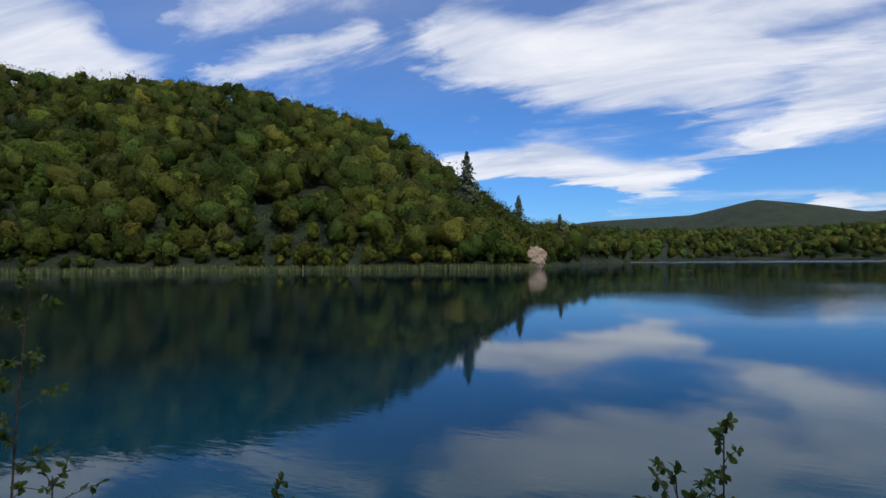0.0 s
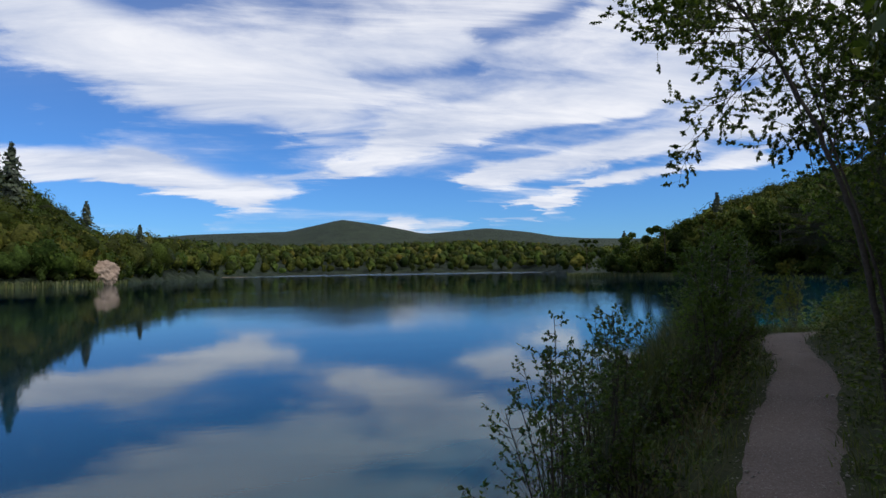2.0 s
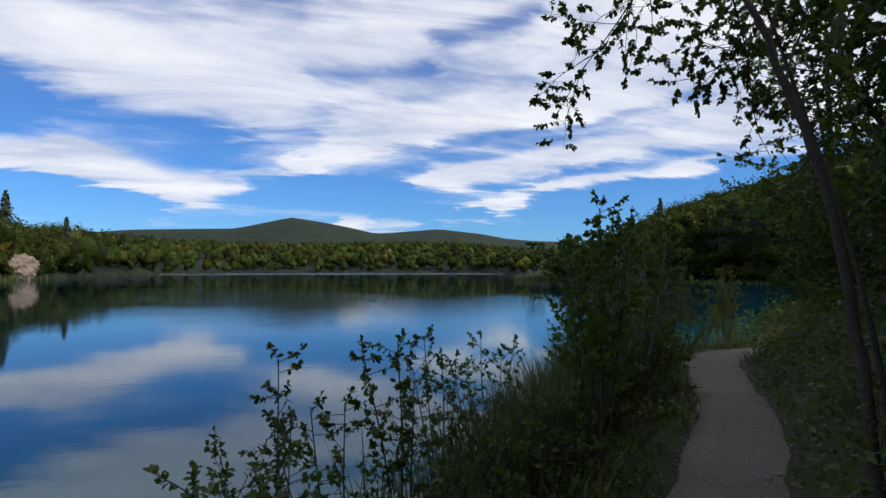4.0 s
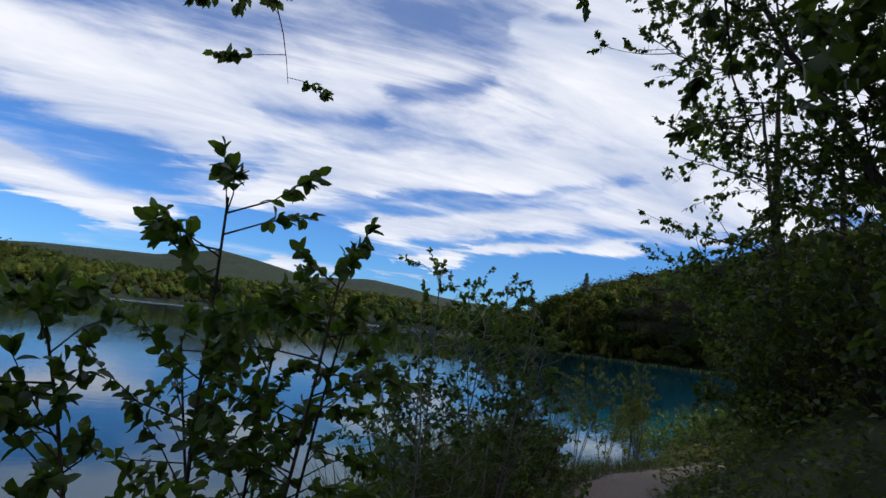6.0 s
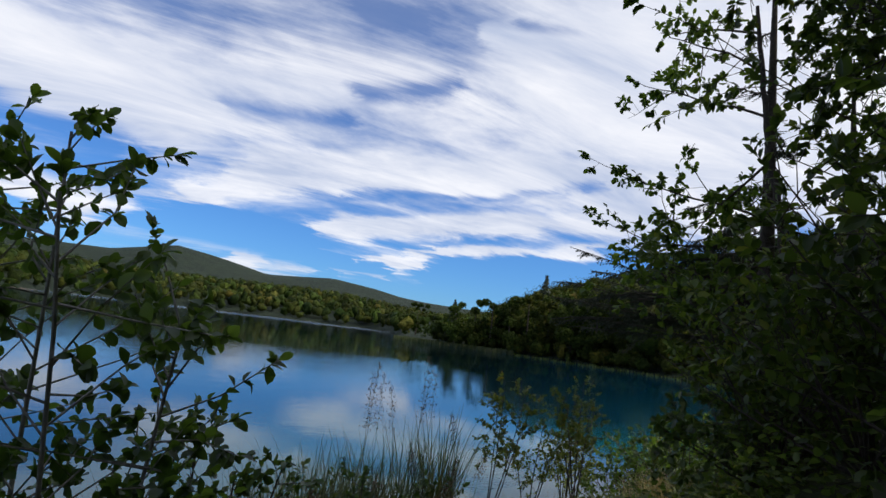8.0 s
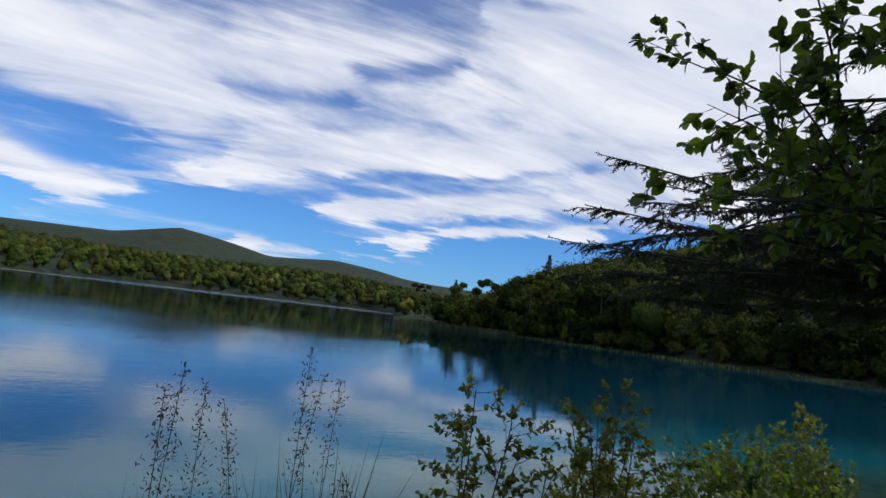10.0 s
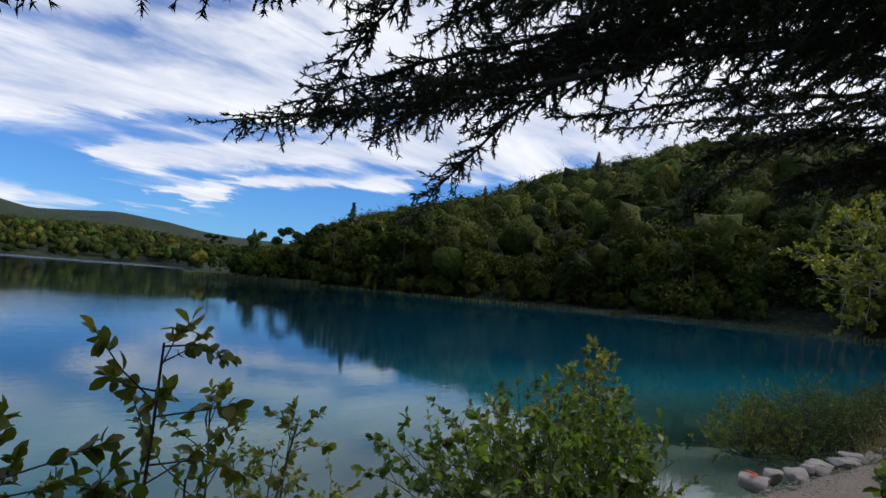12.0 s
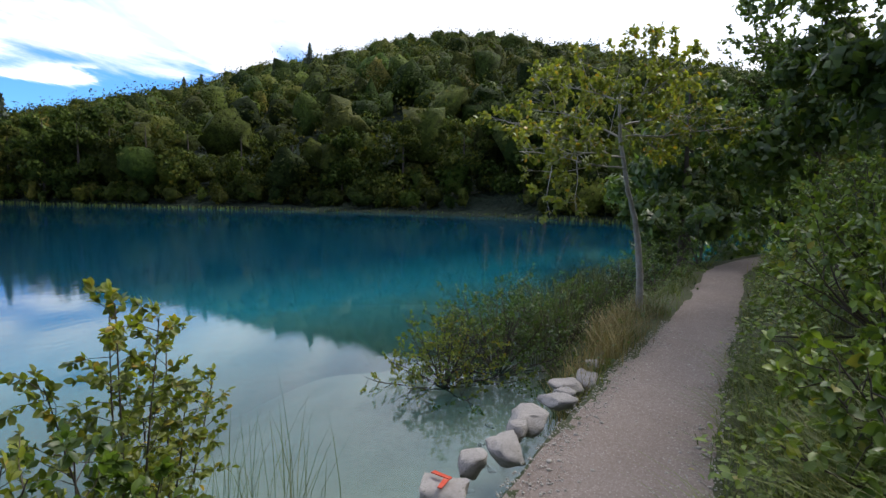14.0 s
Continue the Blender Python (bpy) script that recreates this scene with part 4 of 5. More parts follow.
def fan(r, n, lo, hi, ways, ln):
    """n limbs spread over the trunk between two shares, round a mean way."""
    out = []
    for q in range(n):
        u = lo + (hi - lo) * (q + 0.5) / n
        d = np.array(ways, float) + r.normal(size=3) * 0.55
        out.append((u, d, ln * r.uniform(0.7, 1.15)))
    return out


tr = np.random.default_rng(77)
# a leaning tree that reaches over the path towards the lake
tree(ground_at(6.55, 3.0, -0.1), [(0, 0, 0), (-0.03, 0.07, 0.8), (-0.1, 0.2, 1.7), (-0.25, 0.5, 2.7), (-0.45, 0.95, 3.7), (-0.65, 1.45, 4.6)], 0.03,
     fan(tr, 17, 0.64, 0.98, (-0.5, 1.0, 0.6), 1.3) + fan(tr, 13, 0.35, 0.98, (0.6, 0.15, 0.5), 1.4) + [(0.55, (0.15, 1.0, 0.15), 0.9)],
     "leaning tree with dark bark overhanging the path", M_LEAF_DARK, 401, 0.038, 15, 0.34, 28,
     extra_stems=[[(0.1, -0.05, 0), (0.12, 0.2, 1.2), (0.05, 0.55, 2.4), (-0.05, 0.9, 3.6)]])
# a leafy tree with its crown over the path
tree(ground_at(10.45, 5.6, -0.1), [(0, 0, 0), (-0.1, 0.1, 1.0), (-0.3, 0.5, 2.0), (-0.6, 1.0, 3.2), (-0.8, 1.3, 4.8)], 0.045,
     fan(tr, 9, 0.3, 0.98, (-0.3, 0.9, 0.3), 1.2) + fan(tr, 8, 0.25, 0.98, (0.5, 0.2, 0.45), 1.3) + fan(tr, 5, 0.3, 0.8, (-0.7, -0.4, 0.3), 0.9),
     "leafy tree with dense dark crown over the path", M_LEAF_DARK, 402, 0.044, 15, 0.42, 25)
# a broad-leaved tree whose low sprays hang over the path
tree(ground_at(12.1, 7.9, -0.1), [(0, 0, 0), (-0.05, 0.1, 0.9), (-0.15, 0.2, 1.8), (-0.2, 0.35, 2.8), (-0.2, 0.5, 4.0)], 0.05,
     [(0.36, (-0.7, 0.95, -0.05), 1.25), (0.4, (-0.55, 1.0, -0.1), 1.2), (0.36, (-0.9, 0.8, 0.0), 1.2), (0.46, (-0.5, 1.0, -0.12), 1.3), (0.4, (-0.8, 0.9, -0.05), 1.25), (0.42, (-0.2, 1.1, -0.08), 1.3), (0.5, (-0.65, 1.1, 0.0), 1.3)] + fan(tr, 5, 0.5, 0.98, (-0.2, 0.6, 0.6), 1.0),
     "small tree with broad leaves on low branches", M_LEAF_BIG, 403, 0.062, 10, 0.3, 12)
# trees round the bend and on the slope
for q, (x, y, h, sp, lab) in enumerate([
        (24.5, 5.6, 5.6, 1.9, "leafy tree above the bend of the path"), (27.5, 4.6, 6.5, 2.2, "tall leafy tree at the bend of the path"),
        (22.3, 5.6, 5.2, 1.8, "leafy tree on the bank above the path"), (30.5, 5.0, 6.0, 2.2, "tree at the far end of the path"),
        (14.2, 6.6, 4.6, 1.9, "dark tree above the rock"),
        (33.5, 6.5, 6.0, 2.4, "tree beside the bay")]):
    tree(ground_at(x, y, -0.1), [(0, 0, 0), (0.05, 0.05, h * 0.3), (-0.05, 0.15, h * 0.6), (0.0, 0.2, h)], 0.08,
         fan(tr, 7, 0.25, 0.98, (-0.3, 0.7, 0.35), sp) + fan(tr, 7, 0.22, 0.98, (0.4, -0.3, 0.4), sp) + fan(tr, 4, 0.3, 0.9, (-0.8, -0.2, 0.3), sp),
         lab, M_LEAF_DARK if x < 18 else M_LEAF, 420 + q, 0.12, 9, 0.6, 12)
# the thin pale tree at the water's side of the path
tree((22.55, 10.25, 0.48), [(0, 0, 0), (-0.05, 0.02, 0.5), (-0.14, 0.06, 1.0), (-0.5, 0.2, 1.7), (-0.68, 0.28, 2.2), (-0.72, 0.3, 2.7)], 0.05,
     [(0.72, (-1.0, 0.5, 0.15), 1.7), (0.80, (-0.8, 0.9, 0.2), 1.5), (0.86, (-0.2, 0.8, 0.3), 1.2), (0.88, (0.7, -0.6, 0.25), 1.6), (0.95, (-0.3, -0.4, 0.4), 1.0), (0.97, (0.8, 0.2, 0.3), 1.3),
      (0.76, (-1.1, 0.2, -0.02), 1.6), (0.92, (-0.7, -0.6, 0.2), 1.3), (0.96, (0.3, 0.5, 0.4), 1.1), (0.84, (0.5, -0.9, 0.12), 1.5), (0.9, (1.0, -0.3, 0.1), 1.5)],
     "thin leaning tree with pale bark and yellow-green leaves", M_LEAF_YEL, 450, 0.06, 17, 0.4, 22, M_BARK_PALE)


def spruce(at, H, label, seed, boughs, name="spruce"):
    """A spruce with drooping boughs; the near ones carry combed needle twigs."""
    foot = thing(name, at, label, "spruce")
    r = np.random.default_rng(seed)
    part("trunk", mesh_from("trunk", *tube_arrays([(np.array([(0, 0, 0), (0.03, 0, H * 0.4), (0, 0.02, H)]), np.array([0.11, 0.07, 0.01]))], 9), M_BARK, True), foot)
    for z, way, ln in boughs:
        tubes, P, D, S = [], [], [], []
        way = unit(np.array(way, float))
        pts = curve_line((0, 0, z), way, ln, 12, r, 0.45, -0.12)
        w = pts + np.asarray(at)
        dd, ii = along(w[:, 0], w[:, 1])
        shut = np.where((dd > -0.9) & (dd < 0.25) & (w[:, 2] < PATH_Z[ii] + 1.9))[0]
        end = shut[0] if len(shut) else 12
        if end < 4:
            continue
        tubes.append((pts[:end], np.linspace(0.014, 0.003, end)))
        side = unit(np.cross(way, (0, 0, 1)))
        for k in range(int(ln * 75)):
            u = r.uniform(0.12, (end - 1) / 11)
            i = min(int(u * 11), 10)
            c = pts[i] + (pts[i + 1] - pts[i]) * (u * 11 - i)
            d = unit(way * 0.7 + side * r.choice((-1, 1)) * r.uniform(0.4, 1) + np.array([0, 0, r.uniform(-0.6, 0.1)]))
            tl = r.uniform(0.06, 0.19) * (1.2 - 0.55 * u)
            tw = curve_line(c, d, tl, 4, r, 0.3, -0.2)
            w = tw + np.asarray(at)
            dd, ii = along(w[:, 0], w[:, 1])
            if ((dd > -0.85) & (dd < 0.2) & (w[:, 2] < PATH_Z[ii] + 1.85)).any():
                continue
            tubes.append((tw, np.linspace(0.003, 0.0012, 4)))
            m = int(tl * 300)
            uu = r.uniform(0, 1, m)
            ii = np.minimum((uu * 3).astype(int), 2)
            P.append(tw[ii] + (tw[ii + 1] - tw[ii]) * (uu * 3 - ii)[:, None])
            dd = unit(tw[-1] - tw[0])
            D.append(unit(dd * 0.75 + unit(r.normal(size=(m, 3))) * 0.8))
            S.append(r.uniform(0.014, 0.024, m))
        bough = part("bough", mesh_from("bough", *tube_arrays(tubes, 3), M_BARK, True), foot)
        if P:
            P, D, S = np.concatenate(P), np.concatenate(D), np.concatenate(S)
            side = unit(np.cross(D, unit(r.normal(size=D.shape)))) * 0.0032
            V = np.stack([P - side, P + side, P + D * S[:, None]], 1).reshape(-1, 3)
            tagged(part("needles", mesh_from("needles", V, np.arange(len(V)).reshape(-1, 3), M_NEEDLE), bough), kind="stuff")
    return foot


sr = np.random.default_rng(5)
bg = [(1.65 + 0.07 * q, (-0.62 + 0.12 * q + sr.normal() * 0.06, 1.0, -0.01), 2.0 - 0.04 * q) for q in range(14)]
bg += [(1.9 + 0.09 * q, (-0.75 + 0.11 * q + sr.normal() * 0.1, 1.0, 0.02), 1.9) for q in range(13)]
bg += [(1.2 + 0.33 * q, (math.cos(q * 2.4), math.sin(q * 2.4), -0.1), max(0.4, 1.7 - 0.14 * q)) for q in range(12)]
bg += [(1.55 + 0.09 * q, (-0.5 + 0.09 * q + sr.normal() * 0.2, 1.0, 0.0), 2.1) for q in range(16)]
bg2 = [(1.3 + 0.07 * q, (-1.0 + 0.11 * q + sr.normal() * 0.06, 1.0, -0.02), 1.9 - 0.03 * q) for q in range(16)]
bg2 += [(1.3 + 0.3 * q, (math.cos(q * 2.4), math.sin(q * 2.4), -0.1), max(0.4, 1.5 - 0.12 * q)) for q in range(9)]
spruce(ground_at(13.9, 8.75, -0.1), 4.6, "smaller dark spruce beside the rock", 10, bg2)
spruce(ground_at(12.6, 8.75, -0.1), 6.0, "dark spruce with drooping boughs over the path", 9, bg)


def far_conifer(at, H, label, seed, group=""):
    """A conifer across the water: trunk and whorls of drooping sprays."""
    foot = thing("conifer", at, label, "conifer", group)
    r = np.random.default_rng(seed)
    part("trunk", mesh_from("trunk", *tube_arrays([(np.array([(0, 0, 0), (0, 0, H * 0.5), (0, 0, H)]), np.array([0.25, 0.16, 0.03]))], 7), M_BARK, True), foot)
    n = 1500
    hh = r.uniform(0.06, 1, n) ** 1.15
    hh = np.round(hh * 22) / 22 + r.normal(size=n) * 0.006
    th = r.uniform(0, 6.28, n)
    rd = np.maximum(1.02 - hh, 0.02) ** 0.8 * 0.34 * H * r.uniform(0.3, 1.0, n) * (0.75 + 0.35 * np.sin(th * 3 + hh * 40))
    P = np.stack([np.cos(th) * rd, np.sin(th) * rd, hh * H - rd * 0.3], 1)
    D = unit(np.stack([np.cos(th), np.sin(th), np.full(n, 0.45)], 1) + r.normal(size=(n, 3)) * 0.4)
    tagged(part("needles", mesh_from("needles", *clump_arrays(P, D, 0.06 * H), M_NEEDLE), foot), kind="stuff")


def at_polar(az, r):
    x, y = MID[0] + r * math.sin(radians(az)), MID[1] + r * math.cos(radians(az))
    return x, y, max(float(height(x, y)[0]), 0.2) - 0.2


for az, r, top, lab in ((-28.4, 150, 30, "tall dark conifer standing above the forest"), (-23, 165, 20, "small conifer on the hill's slope"), (-18.8, 178, 15.5, "small conifer above the shore woods"),
                        (35.2, 135, 17.5, "slim conifer among the shore trees"), (48.2, 190, 34, "dark conifer on the hill's shoulder"), (46.9, 188, 32.5, "dark conifer on the hill's shoulder"),
                        (57.0, 205, 48.5, "tall conifer on the hill's skyline"), (43.8, 185, 27.5, "dark conifer on the skyline"), (62, 230, 55, "small conifer near the hilltop"), (26.9, 126, 9.5, "conifer at the tip of the woods")):
    p = at_polar(az, r)
    far_conifer(p, top - p[2], lab, int(az * 7 + 900), "conifers across the lake")


def far_tree(at, H, W, label, seed, tone=(1, 1, 1), n=2200, flake=None, group="trees across the bay", low=0.14, leaf=None):
    """A broad tree across the water: trunk, limbs, a crown of many sprays in lobes with gaps."""
    foot = thing("tree", at, label, "tree", group)
    r = np.random.default_rng(seed)
    part("trunk", mesh_from("trunk", *tube_arrays([(np.array([(0, 0, 0), (0.1, 0, H * 0.4), (0, 0, H * 0.85)]), np.array([0.02, 0.014, 0.004]) * H)], 7), M_BARK, True), foot)
    c = np.stack([r.normal(size=16) * 0.26 * W, r.normal(size=16) * 0.26 * W, r.uniform(low, 0.92, 16) * H], 1)
    s = r.uniform(0.12, 0.24, 16) * W * (1.15 - 0.5 * c[:, 2] / H)
    k = r.integers(0, 16, n)
    d = unit(r.normal(size=(n, 3)) + np.array([0, 0, 0.3]))
    P = c[k] + d * s[k][:, None] * r.uniform(0.6, 1.1, (n, 1)) * np.array([1, 1, 0.8])
    V, F = clump_arrays(P, unit(d + r.normal(size=d.shape) * 0.6), flake or 0.05 * H + 0.1)
    tagged(part("crown", mesh_from("crown", V, F, leaf or M_FOREST, False, colors=np.repeat(np.array([tone]), len(V), 0)), foot), kind="stuff")


fr = np.random.default_rng(31)
for q, (az, r, H, W) in enumerate(((27.2, 122, 9.5, 7), (29.0, 120, 8.5, 7), (30.6, 118, 10.5, 6), (32.3, 116, 9.5, 7), (34.0, 112, 11, 7), (36, 108, 11.5, 8), (38.2, 104, 12.5, 9), (40.4, 101, 12, 9), (42.5, 99, 11.5, 8), (45, 96, 11, 8), (48, 94, 10, 8), (52, 90, 9, 8), (56, 87, 9, 7), (60, 85, 9, 7), (65, 82, 9.5, 8), (70, 78, 9, 7), (75, 74, 8.5, 7), (80, 69, 9, 7), (85, 63, 8.5, 7), (89, 58, 8, 7))):
    far_tree(at_polar(az, r), H, W, "broad green tree at the edge of the bay woods", 600 + q, tuple(fr.uniform(0.7, 1.25) * np.array([fr.uniform(0.85, 1.2), 1, 0.9])))
far_tree(at_polar(23.3, 150), 8.6, 4.2, "lone tree standing above the distant treeline", 640, (0.7, 0.8, 0.7))

# tall woods on the slope above the path, added to shade it; some unseen
for q, (x, y, H, W) in enumerate(((7.3, 0.2, 8.5, 4.5), (9.9, 3.0, 9, 4.5), (11.6, 4.6, 8.5, 4.2), (4.2, -3.6, 8.5, 5), (13.2, 5.4, 9, 4.0), (1.5, -7.0, 8.5, 5), (15.0, 5.0, 8.0, 4.0), (12.8, 1.6, 10, 5), (8.0, -3.5, 10, 6),
                                 (23.6, 6.3, 6.2, 3.0), (26.3, 5.9, 6.8, 3.6), (29.8, 9.6, 5.6, 3.4), (31.5, 6.6, 7.6, 4.6), (33.5, 9.4, 7.5, 4.6), (28.4, 5.4, 7.2, 4), (-6, -13, 9, 6))):
    far_tree(ground_at(x, y, -0.2), H, W, "tall leafy tree in the woods above the path", 650 + q, tuple(fr.uniform(1.3, 1.8) * np.array([fr.uniform(0.9, 1.15), 1, 0.9])), 5600, 0.27, "woods above the path", 0.12, M_LEAF if x > 18 else M_LEAF_DARK)


# ---- reeds, grass and undergrowth ----


def blades(P, H, W, lean, r):
    """Bent blades: seven corners, five triangles each."""
    n = len(P)
    a = r.uniform(0, 6.28, n)
    side = np.stack([np.cos(a), np.sin(a), np.zeros(n)], 1)
    out = np.stack([-np.sin(a), np.cos(a), np.zeros(n)], 1) * (lean * r.uniform(0.2, 1.6, n))[:, None]
    H, W = H[:, None], W[:, None]
    up = np.array([[0, 0, 1.0]])
    rows = []
    for u, w in ((0, 1), (0.4, 0.85), (0.75, 0.55)):
        c = P + up * H * (u - 0.25 * u * u * np.abs(lean)[:, None]) + out * H * u ** 2
        rows += [c - side * W * w, c + side * W * w]
    rows.append(P + up * H * (1 - 0.25 * np.abs(lean)[:, None]) + out * H)
    V = np.stack(rows, 1)
    T = np.array([(0, 1, 3), (0, 3, 2), (2, 3, 5), (2, 5, 4), (4, 5, 6)])
    return V.reshape(-1, 3), (np.arange(n)[:, None, None] * 7 + T).reshape(-1, 3)


def strip(n, x0, x1, d0, d1, r, tufts=0):
    """Places beside the path between two x and two distances from it, on the ground."""
    sel = np.where((LINE[:, 0] > x0) & (LINE[:, 0] < x1))[0]
    q = r.choice(sel, n)
    off = r.uniform(d0, d1, n)
    if tufts:
        tq, to = r.choice(sel, tufts), r.uniform(d0, d1, tufts)
        k = r.integers(0, tufts, n)
        q, off = tq[k], to[k] + r.normal(size=n) * 0.05
    sign = np.where(off >= 0, 1, -1)
    off = sign * np.maximum(np.abs(off), HALF_W[q] + r.uniform(-0.04, 0.1, n))
    p = LINE[q] + LINE_N[q] * off[:, None] + r.normal(size=(n, 2)) * 0.05
    z = height(p[:, 0], p[:, 1])
    return np.stack([p[:, 0], p[:, 1], z], 1)


def grass(name, label, P, h, w, lean, mat, seed, category="grass"):
    r = np.random.default_rng(seed)
    P = P[P[:, 2] > -0.45]
    n = len(P)
    V, F = blades(P - np.array([0, 0, 0.02]), r.uniform(0.45, 1.15, n) * h, r.uniform(0.6, 1.2, n) * w, np.full(n, lean), r)
    tagged(new(name, mesh_from(name, V, F, mat)), label, category, kind="stuff")


gr = np.random.default_rng(21)
grass("grass", "lush green grass along the lake side of the path", np.concatenate([strip(9000, -3, 15, 0.4, 1.2, gr, 500), strip(3500, 19, 29, 0.45, 1.3, gr, 200)]), 0.24, 0.004, 0.8, M_GRASS, 1)
grass("grass", "lush green grass along the slope side of the path", np.concatenate([strip(5000, -3, 14, -1.2, -0.4, gr, 300), strip(8000, 13, 29, -1.7, -0.45, gr, 400)]), 0.26, 0.004, 0.8, M_GRASS, 2)
grass("long_grass", "long arching yellow-green grass on the bank", strip(5000, 14.5, 20, -1.2, -0.6, gr, 60), 0.45, 0.0035, 1.1, M_GRASS, 3)
grass("dry_grass", "dry brown grass tufts at the path edge", np.concatenate([strip(1600, 13.2, 15.4, 0.6, 1.1, gr, 25), strip(1600, 19.2, 22.5, 0.5, 1.0, gr, 40), strip(700, 4, 12, 0.5, 1.0, gr, 40)]), 0.42, 0.003, 0.6, M_STRAW, 4)
grass("reeds", "dense green reeds standing between path and lake", np.concatenate([strip(10500, 6.2, 10.6, 1.0, 2.3, gr, 380), strip(900, 4.6, 6.4, 1.2, 2.2, gr, 60)]), 1.15, 0.0052, 0.32, M_REED, 5, "reeds")
grass("reeds", "green reeds beyond the low bush at the water", strip(1000, 21.0, 24.0, 1.2, 2.6, gr, 70), 1.0, 0.005, 0.25, M_REED, 6, "reeds")
grass("reeds", "sparse thin reeds in the shallow water", np.concatenate([strip(260, 14.5, 17.5, 1.6, 2.6, gr), strip(160, 1.5, 5, 1.5, 2.4, gr), strip(300, 9.0, 10.6, 1.0, 1.6, gr)]), 0.95, 0.003, 0.3, M_REED, 7, "reeds")


def seed_stalk(at, H, lean, seed, label):
    """A tall stalk with a loose brown plume."""
    foot = thing("seed_stalk", at, label, "reed", "seed stalks in the reeds")
    r = np.random.default_rng(seed)
    pts = np.array([(lean[0] * u * u, lean[1] * u * u, H * u) for u in np.linspace(0, 1, 8)])
    part("stalk", mesh_from("stalk", *tube_arrays([(pts, np.linspace(0.003, 0.0012, 8))], 5), M_REED, True), foot)
    n = 170
    u = r.uniform(0.72, 1.0, n)
    c = np.stack([lean[0] * u * u, lean[1] * u * u, H * u], 1) + r.normal(size=(n, 3)) * 0.018 * (1.15 - u)[:, None] * 4
    V, F = leaf_arrays(c, r.normal(size=(n, 3)) + np.array([0, 0, 0.8]), unit(r.normal(size=(n, 3))), r.uniform(0.012, 0.026, n), 0.006)
    tagged(part("plume", mesh_from("plume", V, F, M_HEAD), foot), kind="stuff")


for q in range(15):
    x, y = (9.25 + 0.09 * q + gr.normal() * 0.06, 9.75 + 0.05 * q + gr.normal() * 0.1) if q < 9 else (22.0 + 0.25 * (q - 9), 12.2 - 0.12 * (q - 9))
    if q in (3, 4):
        continue
    z = max(float(height(x, y)[0]), -0.3)
    seed_stalk((x, y, z), (1.75 if q < 9 else 1.5) - z + gr.normal() * 0.08, (gr.normal() * 0.12, gr.normal() * 0.12), 700 + q, "tall reed stalk with a brown seed plume")
for q in range(12):
    x, y = 8.0 + 0.2 * q, 7.35 + 0.22 * q + gr.normal() * 0.15
    z = max(float(height(x, y)[0]), -0.3)
    seed_stalk((x, y, z), 1.25 - z + gr.normal() * 0.12, (gr.normal() * 0.12, gr.normal() * 0.12), 720 + q, "reed stalk with a small brown seed plume")


def undergrowth(name, label, P, size, mat, seed, lift):
    r = np.random.default_rng(seed)
    n = len(P)
    P = P + np.stack([r.normal(size=n) * 0.05, r.normal(size=n) * 0.05, r.uniform(0.0, 1, n) ** 1.3 * lift], 1)
    L = r.uniform(0.5, 1.2, n) * size
    D = unit(np.stack([r.normal(size=n), r.normal(size=n), r.uniform(-0.4, 0.7, n)], 1))
    N = unit(np.array([[0, 0, 1.0]]) + r.normal(size=(n, 3)) * 0.5)
    V, F = leaf_arrays(P, D, N, L, L * 0.6)
    tagged(new(name, mesh_from(name, V, F, mat, True)), label, "undergrowth", kind="stuff")


undergrowth("undergrowth", "dark leafy undergrowth on the shaded bank", np.concatenate([strip(9000, -3, 13.5, -3.2, -0.45, gr, 800), strip(4000, -3, 13.5, -6, -2.0, gr, 400), strip(9000, 1.5, 12.6, -1.4, -0.42, gr, 900)]), 0.058, M_LEAF_DARK, 11, 0.6)
undergrowth("undergrowth", "bright leafy herbs on the bank beside the path", np.concatenate([strip(15000, 13.3, 30, -2.6, -0.5, gr, 900), strip(4000, 13, 30, -5, -1.8, gr, 400)]), 0.058, M_HERB, 12, 0.42)
undergrowth("undergrowth", "small leafy herbs on the lake side bank", np.concatenate([strip(5000, -3, 14.5, 0.45, 1.4, gr, 420), strip(3000, 19.5, 29, 0.5, 1.9, gr, 220)]), 0.04, M_LEAF, 13, 0.28)


def far_reeds(name, label, az0, az1, width, n, h, mat, seed):
    r = np.random.default_rng(seed)
    az = r.uniform(az0, az1, n)
    b = np.interp(az, AZ, BASE_R) + r.uniform(-1.5, width, n)
    x, y = MID[0] + b * np.sin(np.radians(az)), MID[1] + b * np.cos(np.radians(az))
    V, F = blades(np.stack([x, y, np.full(n, -0.1)], 1), r.uniform(0.6, 1.2, n) * h, np.full(n, 0.09), np.full(n, 0.2), r)
    tagged(new(name, mesh_from(name, V, F, mat)), label, "reeds", kind="stuff")


far_reeds("far_reeds", "pale reed belt along the far shore", -75, -20, 3, 5000, 1.3, M_REED, 41)
far_reeds("far_reeds", "pale green reed bed on the low spit", 21.4, 33, 5, 5000, 0.9, M_REED, 42)
far_reeds("far_reeds", "dry reeds at the foot of the bay woods", 33, 95, 1.5, 1500, 0.5, M_GRASS, 43)


# ---- stones and rock ----


